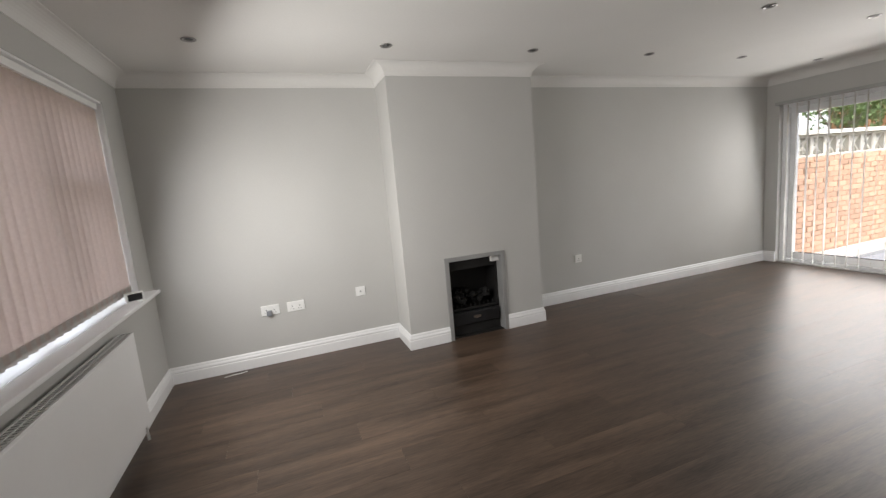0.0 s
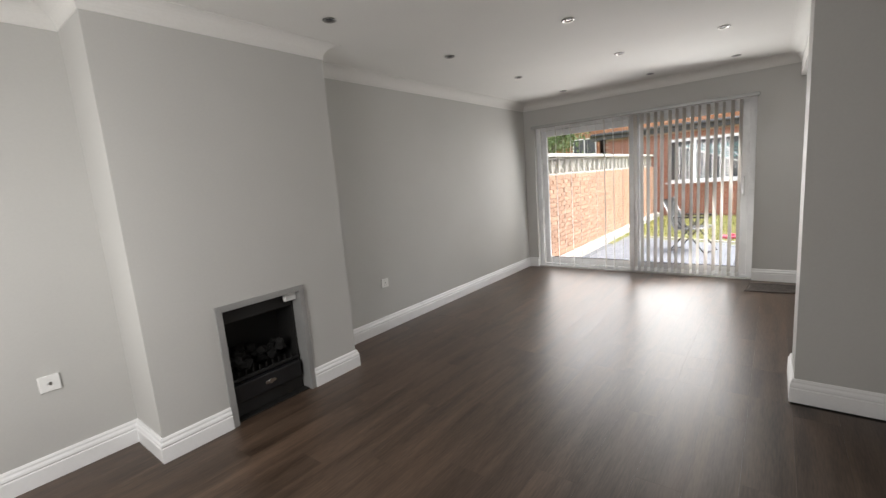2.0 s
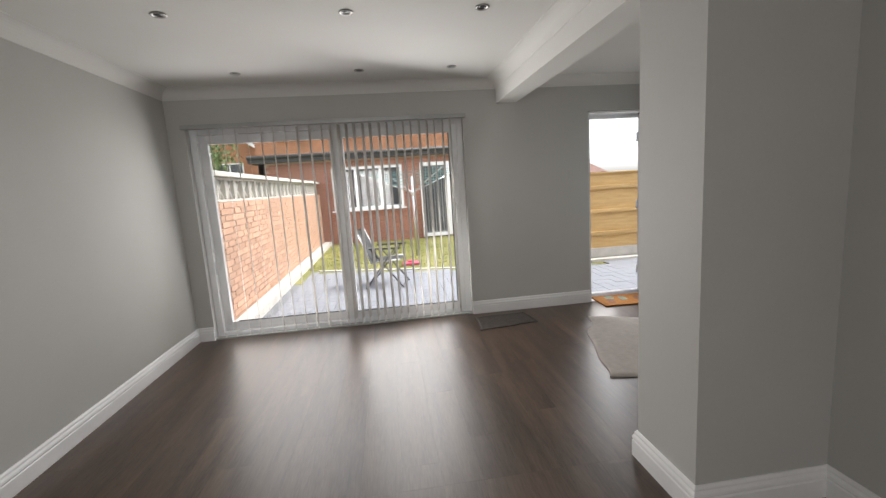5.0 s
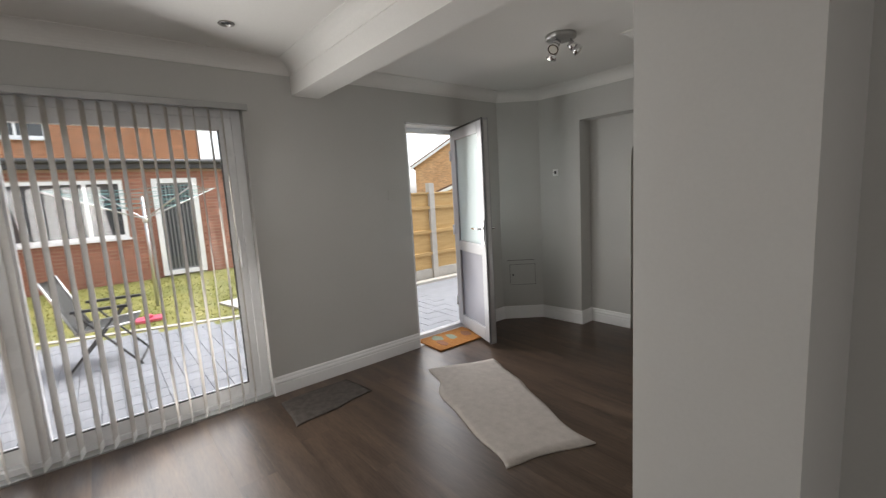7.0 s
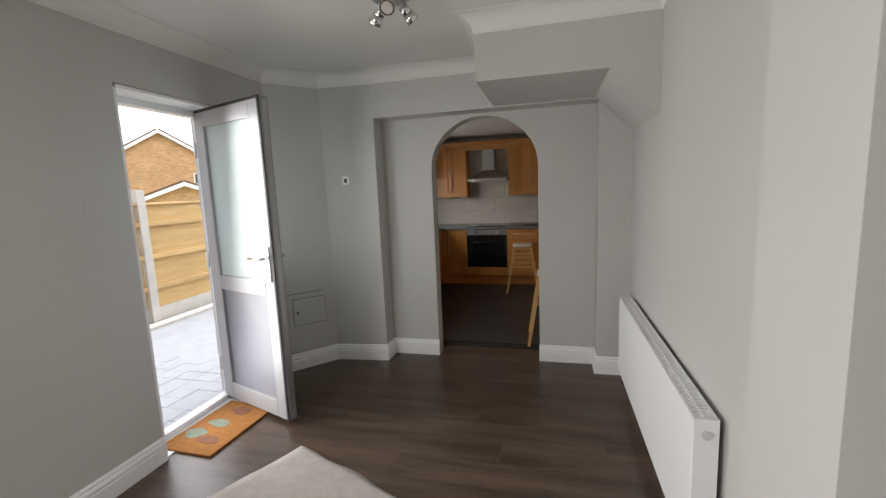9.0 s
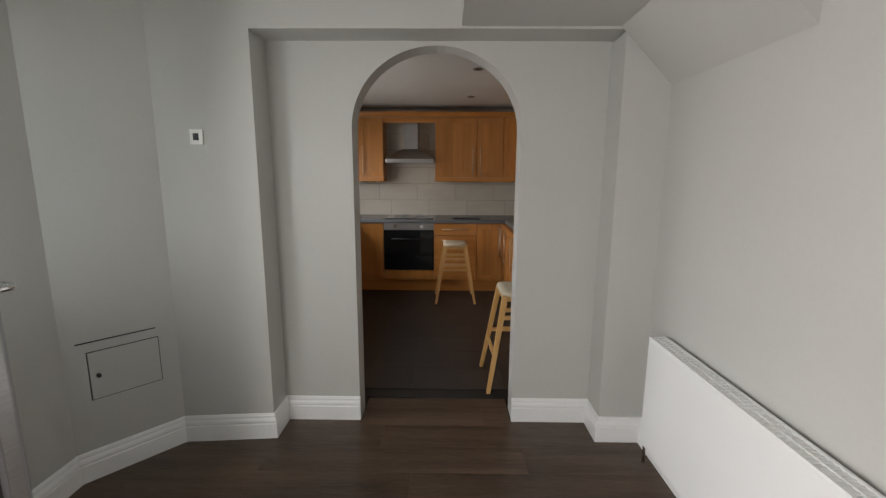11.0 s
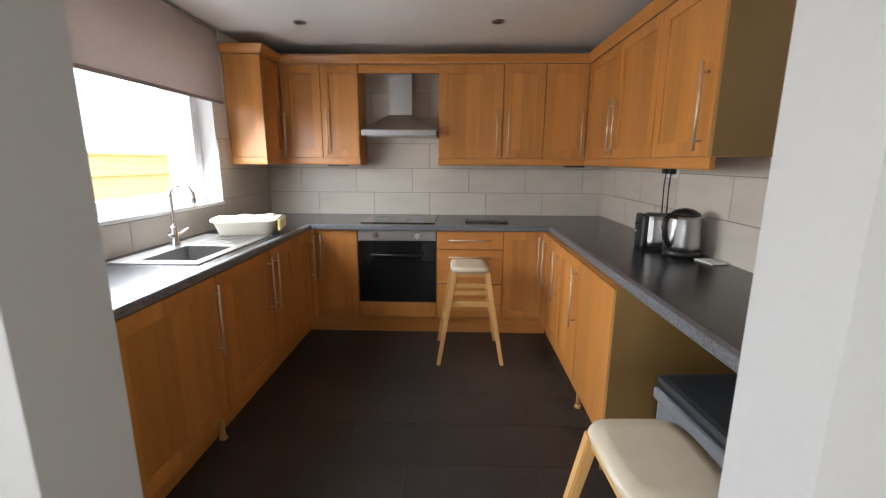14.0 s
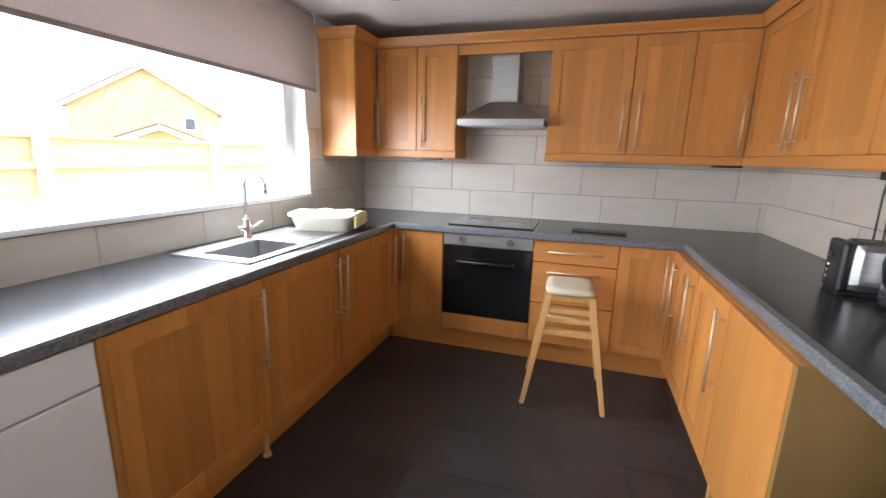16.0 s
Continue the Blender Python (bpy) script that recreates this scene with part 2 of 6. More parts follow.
def courses(m, joint):
    """Adds brick courses with pale joints to a wall material, at true size, for walls far off."""
    n, l, p = nodes_of(m)
    geo = n.new("ShaderNodeTexCoord")
    sep = n.new("ShaderNodeSeparateXYZ")
    l.new(geo.outputs["Object"], sep.inputs[0])
    run = n.new("ShaderNodeMath")
    l.new(sep.outputs["X"], run.inputs[0])
    l.new(sep.outputs["Y"], run.inputs[1])
    at = n.new("ShaderNodeCombineXYZ")
    l.new(run.outputs[0], at.inputs["X"])
    l.new(sep.outputs["Z"], at.inputs["Y"])
    tex = n.new("ShaderNodeTexBrick")
    tex.inputs["Scale"].default_value = 1.0
    tex.inputs["Brick Width"].default_value = 0.225
    tex.inputs["Row Height"].default_value = 0.075
    tex.inputs["Mortar Size"].default_value = 0.008
    tex.inputs["Color1"].default_value = (0.80, 0.80, 0.80, 1)
    tex.inputs["Color2"].default_value = (1.2, 1.15, 1.1, 1)
    tex.inputs["Mortar"].default_value = (*joint, 1)
    l.new(at.outputs[0], tex.inputs["Vector"])
    mul = n.new("ShaderNodeMix")
    mul.data_type, mul.blend_type = "RGBA", "MULTIPLY"
    mul.inputs["Factor"].default_value = 1.0
    l.new(p.inputs["Base Color"].links[0].from_socket, mul.inputs[6])
    l.new(tex.outputs["Color"], mul.inputs[7])
    l.new(mul.outputs[2], p.inputs["Base Color"])


BUFFBRICK = surf("buff_brick", (0.45, 0.265, 0.13), (0.58, 0.365, 0.20), 0.9, 1.5, 0.3, fine=16, vary=0.06)
HOUSEBRICK = surf("house_brick", (0.29, 0.125, 0.062), (0.40, 0.185, 0.10), 0.9, 1.5, 0.3, fine=16, vary=0.1)
courses(HOUSEBRICK, (1.5, 1.9, 2.2))
courses(BUFFBRICK, (1.15, 1.2, 1.3))
REDBRICK = surf("red_brick", (0.29, 0.125, 0.085), (0.41, 0.195, 0.135), 0.9, 9, 0.3, fine=60, vary=0.2)
MORTAR = surf("mortar", (0.42, 0.31, 0.235), (0.50, 0.385, 0.30), 0.95, 14, 0.2, fine=90, world_space=True)
CONCRETE = surf("pale_concrete", (0.42, 0.40, 0.36), (0.54, 0.52, 0.47), 0.9, 6, 0.2, fine=80, world_space=True)
PAVER = surf("blue_grey_paving", (0.20, 0.211, 0.233), (0.26, 0.272, 0.297), 0.75, 6, 0.15, fine=70, vary=0.07)
JOINTSAND = surf("grey_jointing_sand", (0.15, 0.155, 0.165), (0.20, 0.205, 0.215), 0.95, 14, 0.2, fine=90, world_space=True)
GRASS = surf("mown_grass", (0.10, 0.115, 0.022), (0.25, 0.23, 0.065), 0.95, 1.2, 0.8, fine=60, world_space=True)
BLADE = surf("grass_blades", (0.17, 0.19, 0.038), (0.28, 0.27, 0.08), 0.9, 3, 0.0, fine=40, world_space=True)
FENCE = surf("new_fence_timber", (0.45, 0.285, 0.105), (0.58, 0.395, 0.175), 0.8, 3, 0.15, stretch=(8, 1, 8), fine=40, vary=0.1)
ROOFTILE = surf("brown_roof_tile", (0.10, 0.055, 0.04), (0.19, 0.10, 0.07), 0.85, 5, 0.3, vary=0.1)
FASCIA = surf("dark_fascia", (0.03, 0.03, 0.032), (0.06, 0.06, 0.062), 0.5, 4, 0.02)
DARKGLASS = surf("dim_window_pane", (0.03, 0.035, 0.04), (0.07, 0.075, 0.08), 0.08, 2, 0.0, rough_vary=0.02)
CURTAIN = surf("grey_vertical_blind", (0.16, 0.165, 0.17), (0.26, 0.265, 0.27), 0.8, 5, 0.05)
TEXTILENE = surf("grey_mesh_fabric", (0.09, 0.09, 0.09), (0.16, 0.16, 0.155), 0.7, 40, 0.2, fine=300)
DARKTUBE = surf("dark_painted_tube", (0.02, 0.022, 0.024), (0.035, 0.036, 0.038), 0.4, 8, 0.0)
TEALLINE = surf("teal_washing_line", (0.12, 0.30, 0.30), (0.20, 0.42, 0.42), 0.5, 8, 0.0)
ALU = surf("dull_aluminium", (0.50, 0.50, 0.50), (0.60, 0.60, 0.60), 0.4, 8, 0.0, metal=0.9)
PINK = surf("pink_plastic", (0.55, 0.08, 0.14), (0.66, 0.13, 0.2), 0.4, 6, 0.0)
LEAF = surf("dull_green_leaf", (0.045, 0.085, 0.02), (0.12, 0.17, 0.055), 0.7, 2, 0.0, fine=20, world_space=True)
BARK = surf("grey_bark", (0.07, 0.055, 0.04), (0.13, 0.10, 0.075), 0.9, 9, 0.3)
BULB = surf("lamp_lens", (0.55, 0.53, 0.48), (0.65, 0.63, 0.58), 0.15, 12, 0.0)
TARMAC = surf("front_drive_concrete", (0.16, 0.16, 0.16), (0.24, 0.24, 0.235), 0.9, 4, 0.2, world_space=True)


# mesh tools
def box(bm, x0, y0, z0, x1, y1, z1, bevel=0.0):
    v = [bm.verts.new(p) for p in ((x0, y0, z0), (x1, y0, z0), (x1, y1, z0), (x0, y1, z0), (x0, y0, z1), (x1, y0, z1), (x1, y1, z1), (x0, y1, z1))]
    f = [bm.faces.new([v[i] for i in q]) for q in ((3, 2, 1, 0), (4, 5, 6, 7), (0, 1, 5, 4), (1, 2, 6, 5), (2, 3, 7, 6), (3, 0, 4, 7))]
    if bevel:
        edges = list({e for face in f for e in face.edges})
        bmesh.ops.bevel(bm, geom=edges, offset=bevel, segments=2, profile=0.6, affect="EDGES")
    return bm


def boxes(*rows, bevel=0.0):
    bm = bmesh.new()
    for r in rows:
        b = r[6] if len(r) > 6 else bevel
        box(bm, min(r[0], r[3]), min(r[1], r[4]), min(r[2], r[5]), max(r[0], r[3]), max(r[1], r[4]), max(r[2], r[5]), b)
    return bm


def tube(bm, a, b, r0, r1=None, seg=12, caps=True):
    r1 = r0 if r1 is None else r1
    a, b = Vector(a), Vector(b)
    q = (b - a).to_track_quat("Z", "Y")
    rings = []
    for c, r in ((a, r0), (b, r1)):
        rings.append([bm.verts.new(c + q @ Vector((r * math.cos(2 * math.pi * i / seg), r * math.sin(2 * math.pi * i / seg), 0))) for i in range(seg)])
    for i in range(seg):
        f = bm.faces.new((rings[0][i], rings[0][(i + 1) % seg], rings[1][(i + 1) % seg], rings[1][i]))
        f.smooth = True
    if caps:
        bm.faces.new(rings[0][::-1])
        bm.faces.new(rings[1])
    return bm


def tubes(*rows, seg=12):
    bm = bmesh.new()
    for r in rows:
        tube(bm, *r, seg=seg)
    return bm


def pipe(points, r, seg=10):
    """A round pipe along points."""
    bm = bmesh.new()
    pts = [Vector(p) for p in points]
    rings = []
    for i, p in enumerate(pts):
        d = (pts[min(i + 1, len(pts) - 1)] - pts[max(i - 1, 0)]).normalized()
        q = d.to_track_quat("Z", "Y")
        rings.append([bm.verts.new(p + q @ Vector((r * math.cos(2 * math.pi * k / seg), r * math.sin(2 * math.pi * k / seg), 0))) for k in range(seg)])
    for a, b in zip(rings, rings[1:]):
        best = min(range(seg), key=lambda s: sum((a[k].co - b[(k + s) % seg].co).length for k in range(0, seg, 3)))
        for k in range(seg):
            f = bm.faces.new((a[k], a[(k + 1) % seg], b[(k + 1 + best) % seg], b[(k + best) % seg]))
            f.smooth = True
    bm.faces.new(rings[0][::-1])
    bm.faces.new(rings[-1])
    return bm


def lathe(profile, seg=28):
    """A turned shape from (radius, height) pairs."""
    bm = bmesh.new()
    rings = [[bm.verts.new((max(r, 1e-4) * math.cos(2 * math.pi * k / seg), max(r, 1e-4) * math.sin(2 * math.pi * k / seg), z)) for k in range(seg)] for r, z in profile]
    for a, b in zip(rings, rings[1:]):
        for k in range(seg):
            f = bm.faces.new((a[k], a[(k + 1) % seg], b[(k + 1) % seg], b[k]))
            f.smooth = True
    bm.faces.new(rings[0][::-1])
    bm.faces.new(rings[-1])
    return bm


def prism(points, z0, z1, bm=None):
    """An upright block on a ground outline, anticlockwise."""
    bm = bm or bmesh.new()
    lo = [bm.verts.new((x, y, z0)) for x, y in points]
    hi = [bm.verts.new((x, y, z1)) for x, y in points]
    n = len(points)
    bm.faces.new(lo[::-1])
    bm.faces.new(hi)
    for i in range(n):
        bm.faces.new((lo[i], lo[(i + 1) % n], hi[(i + 1) % n], hi[i]))
    return bm


def sweep(path, profile, closed=False, bm=None):
    """A moulding along a wall line; the room lies on the line's left. profile: (out from the wall, height)."""
    bm = bm or bmesh.new()
    pts = [Vector(p) for p in path]
    n = len(pts)
    rings = []
    for i, p in enumerate(pts):
        before = (p - pts[i - 1]).normalized() if (closed or i > 0) else None
        after = (pts[(i + 1) % n] - p).normalized() if (closed or i < n - 1) else None
        before, after = before or after, after or before
        n0, n1 = Vector((-before.y, before.x)), Vector((-after.y, after.x))
        mitre = (n0 + n1) / max(0.2, 1 + n0.dot(n1))
        rings.append([bm.verts.new((p.x + mitre.x * d, p.y + mitre.y * d, z)) for d, z in profile])
    k = len(profile)
    for i in range(n if closed else n - 1):
        a, b = rings[i], rings[(i + 1) % n]
        for j in range(k):
            bm.faces.new((a[j], b[j], b[(j + 1) % k], a[(j + 1) % k]))
    if not closed:
        bm.faces.new(rings[0])
        bm.faces.new(rings[-1][::-1])
    return bm


def ring(x0, z0, x1, z1, margin, y0, y1, bevel=0.0025):
    """A picture-frame shape standing in the xz plane, in one piece."""
    bm = bmesh.new()
    rows = []
    for y in (y0, y1):
        outer = [bm.verts.new((x, y, z)) for x, z in ((x0, z0), (x1, z0), (x1, z1), (x0, z1))]
        inner = [bm.verts.new((x, y, z)) for x, z in ((x0 + margin, z0 + margin), (x1 - margin, z0 + margin), (x1 - margin, z1 - margin), (x0 + margin, z1 - margin))]
        rows.append((outer, inner))
    for i in range(4):
        k = (i + 1) % 4
        for outer, inner in rows:
            bm.faces.new((outer[i], outer[k], inner[k], inner[i]))
        bm.faces.new((rows[0][0][i], rows[1][0][i], rows[1][0][k], rows[0][0][k]))
        bm.faces.new((rows[0][1][i], rows[0][1][k], rows[1][1][k], rows[1][1][i]))
    bmesh.ops.recalc_face_normals(bm, faces=bm.faces)
    sharp = [e for e in bm.edges if len(e.link_faces) == 2 and e.calc_face_angle() > 1.0]
    bmesh.ops.bevel(bm, geom=sharp, offset=bevel, segments=2, affect="EDGES")
    return bm


def mesh_of(bm, name, material):
    bmesh.ops.recalc_face_normals(bm, faces=bm.faces)
    me = bpy.data.meshes.new(name)
    bm.to_mesh(me)
    bm.free()
    me.materials.append(material)
    return me


def part(name, bm, material, parent=None, label=""):
    ob = new(name, mesh_of(bm, name, material))
    if parent is not None:
        ob.parent = parent
    if label:
        tagged(ob, label)
    return ob


def piece(name, me, parent, at, turn=0.0):
    """A repeat of a mesh as a piece of its own."""
    ob = new(name, me)
    ob.parent = parent
    ob.matrix_basis = pose(*at, 0, 0, turn)
    return ob


def thing(name, at, label, category, group="", turn=0.0):
    ob = new(name)
    ob.empty_display_size = 0.1
    ob.matrix_basis = pose(*at, 0, 0, turn)
    return tagged(ob, label, category, group)


def structure(name, bm, material, label="", parent=None):
    return tagged(part(name, bm, material, parent, label), kind="structure")


# the rooms
H, KH = 2.40, 2.245
structure("wall_north", boxes((-0.8, 4.08, -0.3, 7.03, 4.38, 2.7)), WALL, "light grey painted living room wall")
breast = prism([(1.425, 3.69), (1.807, 3.69), (1.807, 4.08), (1.425, 4.08)], 0, H)
prism([(2.372, 3.69), (2.78, 3.69), (2.78, 4.08), (2.372, 4.08)], 0, H, breast)
prism([(1.807, 3.69), (2.372, 3.69), (2.372, 4.08), (1.807, 4.08)], 0.738, H, breast)
structure("chimney_breast_wall", breast, WALL, "light grey chimney breast with a fire opening")
structure("wall_east", boxes((6.63, -1.89, -0.3, 6.93, -0.80, H), (6.63, -0.80, 2.05, 6.93, -0.03, H), (6.63, -0.80, -0.3, 6.93, -0.03, -0.012), (6.63, -0.03, -0.3, 6.93, 1.30, H), (6.63, 1.30, 2.06, 6.93, 3.925, H), (6.63, 1.30, -0.3, 6.93, 3.925, -0.012), (6.63, 3.925, -0.3, 6.93, 4.08, H)), WALL, "grey painted wall with patio doors and back door")
structure("wall_west", boxes((-0.8, 0.1, -0.3, -0.5, 1.15, 2.7), (-0.8, 1.15, -0.3, -0.5, 3.75, 0.80), (-0.8, 1.15, 2.14, -0.5, 3.75, 2.7), (-0.8, 3.75, -0.3, -0.5, 4.08, 2.7)), WALL, "grey painted wall below and beside the front window")
structure("wall_south", boxes((-0.5, 0.28, -0.3, 0.02, 0.40, H), (0.02, 0.28, 2.05, 0.98, 0.40, H), (0.98, 0.28, -0.3, 3.695, 0.40, H)), WALL, "grey painted wall with the hall doorway")
structure("wall_hall", boxes((-0.5, -1.2, -0.3, -0.4, 0.28, H), (-0.5, -1.3, -0.3, 3.64, -1.2, H)), WALL, "plain grey hall wall")
structure("wall_pier", prism([(3.695, 0.28), (3.95, 0.28), (3.95, 0.69), (4.085, 0.69), (4.085, 0.998), (3.695, 0.998)], -0.3, H), WALL, "grey painted pier between living and dining areas")
structure("wall_stairs", boxes((3.64, -1.89, -0.3, 3.95, 0.28, H)), WALL, "grey painted wall behind the radiator")
structure("wall_corner_left", prism([(5.895, -1.75), (6.63, -1.75), (6.63, -1.20), (6.345, -1.53), (5.895, -1.57)], 0, H), WALL, "grey painted boxed corner with a small hatch")
structure("wall_corner_right", boxes((3.95, -1.75, 0, 4.175, -1.57, 2.03)), WALL, "narrow grey pilaster beside the arch")
structure("wall_header", boxes((3.95, -1.75, 2.04, 5.895, -1.57, H)), WALL, "grey header above the arch recess")
bulk = bmesh.new()
outline = [(4.92, H), (4.92, 2.05), (4.20, 2.05), (3.951, 1.80), (3.951, H)]
ra = [bulk.verts.new((x, -0.787, z)) for x, z in outline]
rb = [bulk.verts.new((x, -1.568, z)) for x, z in outline]
bulk.faces.new(ra)
bulk.faces.new(rb[::-1])
for i in range(5):
    bulk.faces.new((ra[i], rb[i], rb[(i + 1) % 5], ra[(i + 1) % 5]))
structure("wall_bulkhead", bulk, WALL, "grey boxed underside of the staircase")

# the arch wall between dining area and kitchen
arch = bmesh.new()
AX0, AX1, SPRING, TOP = 4.605, 5.474, 1.62, 2.02
mid, rad = (AX0 + AX1) / 2, (AX1 - AX0) / 2
steps = 32
outline = [(3.64, -0.3), (AX0, -0.3)] + [(mid - rad * math.cos(math.pi * i / steps), SPRING + (TOP - SPRING) * math.sin(math.pi * i / steps)) for i in range(steps + 1)] + [(AX1, -0.3), (6.63, -0.3), (6.63, H), (3.64, H)]
front = [arch.verts.new((x, -1.75, z)) for x, z in outline]
rear = [arch.verts.new((x, -1.89, z)) for x, z in outline]
arch.faces.new(front)
arch.faces.new(rear[::-1])
for i in range(len(outline)):
    k = (i + 1) % len(outline)
    arch.faces.new((front[i], rear[i], rear[k], front[k]))
structure("wall_arch", arch, WALL, "grey painted wall with an arched opening")
structure("wall_east_outer", boxes((6.931, -1.6, -0.3, 6.99, -0.90, 2.65), (6.931, -0.90, 2.07, 6.99, -0.03, 2.65), (6.931, -0.03, -0.3, 6.99, 1.27, 2.65), (6.931, 1.27, 2.10, 6.99, 3.95, 2.65)), BRICK, "orange brick outer skin of the house")
structure("ceiling", boxes((-0.8, -1.89, H, 6.93, 4.08, H + 0.25)), CEIL, "smooth white plastered ceiling")
structure("beam", boxes((4.085, 0.74, 2.17, 6.63, 0.95, H)), CEIL, "white boxed ceiling beam")
structure("ceiling_hall", boxes((-0.5, -1.3, 2.39, 3.64, 0.28, H - 0.001)), CEIL)
COVE = [(0, 2.305), (0.006, 2.306)] + [(0.006 + 0.094 * (1 - math.cos(math.pi * i / 16)), 2.306 + 0.088 * math.sin(math.pi * i / 16)) for i in range(1, 9)] + [(0.102, H - 0.001), (0, H - 0.001)]
cove = sweep([(-0.5, 0.40), (3.695, 0.40), (3.695, 0.998), (4.085, 0.998), (4.085, 0.95), (6.63, 0.95), (6.63, 4.08), (2.78, 4.08), (2.78, 3.69), (1.425, 3.69), (1.425, 4.08), (-0.5, 4.08)], COVE, True)
sweep([(4.085, 0.739), (3.95, 0.739), (3.95, -0.787), (4.92, -0.787), (4.92, -1.57), (5.895, -1.57), (6.345, -1.53), (6.63, -1.20), (6.63, 0.739)], COVE, True, cove)
structure("coving_trim", cove, CEIL, "white plaster coving")
SKIRT = [(0, 0), (0.020, 0), (0.020, 0.080), (0.016, 0.087), (0.020, 0.094), (0.018, 0.105), (0.012, 0.116), (0.012, 0.125), (0.006, 0.136), (0, 0.136)]
sk = bmesh.new()
for run in ([(0.98, 0.40), (3.695, 0.40), (3.695, 0.998), (4.085, 0.998), (4.085, 0.69), (3.95, 0.69), (3.95, -1.57), (4.175, -1.57), (4.175, -1.75), (4.608, -1.75)],
            [(5.469, -1.75), (5.895, -1.75), (5.895, -1.57), (6.345, -1.53), (6.63, -1.20), (6.63, -0.802)],
            [(6.63, -0.028), (6.63, 1.298)], [(6.63, 3.927), (6.63, 4.08), (2.78, 4.08), (2.78, 3.69), (2.39, 3.69)],
            [(1.79, 3.69), (1.425, 3.69), (1.425, 4.08), (-0.5, 4.08), (-0.5, 0.40), (0.02, 0.40)]):
    sweep(run, SKIRT, False, sk)
structure("baseboard", sk, TRIM, "tall white moulded skirting board")

# kitchen shell
structure("wall_kitchen_north", boxes((3.38, -1.89, -0.3, 3.64, -1.75, 2.65), (6.93, -1.89, -0.3, 7.05, -1.75, 2.65)), WALL)
structure("wall_kitchen_south", boxes((3.38, -5.47, -0.3, 7.05, -5.17, 2.65)), WALL, "plain kitchen wall behind the tiles")
structure("wall_kitchen_west", boxes((3.38, -5.17, -0.3, 3.68, -1.89, 2.65)), CEIL, "white painted kitchen wall above the tiles")
structure("wall_kitchen_east", boxes((6.69, -5.17, -0.3, 7.05, -4.36, 2.65), (6.69, -4.36, -0.3, 7.05, -2.42, 1.04), (6.69, -4.36, 2.12, 7.05, -2.42, 2.65), (6.69, -2.42, -0.3, 7.05, -1.89, 2.65)), CEIL, "white kitchen wall around the window")
structure("ceiling_kitchen", boxes((3.68, -5.17, KH, 6.69, -1.89, 2.65)), CEIL, "white kitchen ceiling")
structure("floor_slab", boxes((-0.5, -1.3, -0.3, 6.63, 4.08, -0.012), (3.68, -5.17, -0.3, 6.69, -1.89, -0.012), (4.585, -1.89, -0.3, 5.457, -1.75, -0.012)), SUBFLOOR)
structure("threshold_trim", boxes((4.585, -2.06, -0.010, 5.48, -1.98, 0.006, 0.003)), SUBFLOOR, "dark floor joining strip in the archway")

# patio doors
patio = tagged(new("door_1"), "white plastic sliding patio doors with two panes", "patio door", kind="structure")
PX0, PX1 = 6.70, 6.80
part("door_frame", boxes((PX0, 1.30, 0.0, PX1, 1.36, 2.06), (PX0, 3.865, 0.0, PX1, 3.925, 2.06), (PX0, 1.36, 2.0, PX1, 3.865, 2.06), (PX0, 1.36, 0.0, PX1, 3.865, 0.045), bevel=0.004), UPVC, patio)
for y0, y1, x0 in ((1.36, 2.64, 6.705), (2.51, 3.865, 6.755)):
    leaf = part("sliding_panel" if x0 < 6.75 else "fixed_panel", boxes((x0, y0, 0.045, x0 + 0.045, y0 + 0.085, 2.0), (x0, y1 - 0.13 if y1 < 3 else y1 - 0.075, 0.045, x0 + 0.045, y1, 2.0), (x0, y0 + 0.085, 1.915, x0 + 0.045, y1 - 0.075 - (0.055 if y1 < 3 else 0), 2.0), (x0, y0 + 0.085, 0.045, x0 + 0.045, y1 - 0.075 - (0.055 if y1 < 3 else 0), 0.135), bevel=0.005), UPVC, patio)
    g = part("pane", boxes((x0 + 0.018, y0 + 0.075, 0.125, x0 + 0.026, y1 - 0.065, 1.925)), CLEAR, leaf, "clear glass pane")
    g.visible_shadow = False
    part("seal", boxes((x0 - 0.001, y0 + 0.083, 0.133, x0 + 0.02, y0 + 0.089, 1.917), (x0 - 0.001, y0 + 0.089, 0.133, x0 + 0.02, y1 - 0.135, 0.139)), GASKET, leaf, "black rubber seal")
hd = part("handle", pipe([(6.705, 1.405, 0.98), (6.672, 1.405, 0.985), (6.662, 1.405, 1.02), (6.662, 1.405, 1.14), (6.672, 1.405, 1.175), (6.705, 1.405, 1.18)], 0.010), UPVC, patio, "white pull handle")
structure("door_reveal_trim", boxes((6.632, 1.302, -0.01, 6.70, 3.923, 0.012, 0.003)), TINFRAME, "grey metal door threshold")

# vertical blind over the patio doors, turned open
vb = thing("vertical_blind", (6.585, 2.61, 2.055), "cream vertical louvre blind turned open before patio doors", "window blind")
part("headrail", boxes((-0.024, -1.33, -0.02, 0.024, 1.33, 0.02, 0.004)), TINFRAME, vb, "grey metal headrail")
slat_me = mesh_of(boxes((-0.042, -0.0012, -1.99, 0.042, 0.0012, -0.03)), "louvre", BLIND)
weight_me = mesh_of(boxes((-0.040, -0.003, -2.012, 0.040, 0.003, -1.962, 0.001)), "weight", PLASTIC)
rs = random.Random(4)
yy = -1.17
while yy < 1.30:
    tilt = rs.uniform(-4, 4) + (-17 if yy < 0.0 else 20)
    s = piece("louvre", slat_me, vb, (rs.uniform(-0.004, 0.004), yy + rs.uniform(-0.006, 0.006), 0), tilt)
    w = new("weight", weight_me)
    w.parent = s
    yy += 0.078 if yy < 0.02 else 0.112

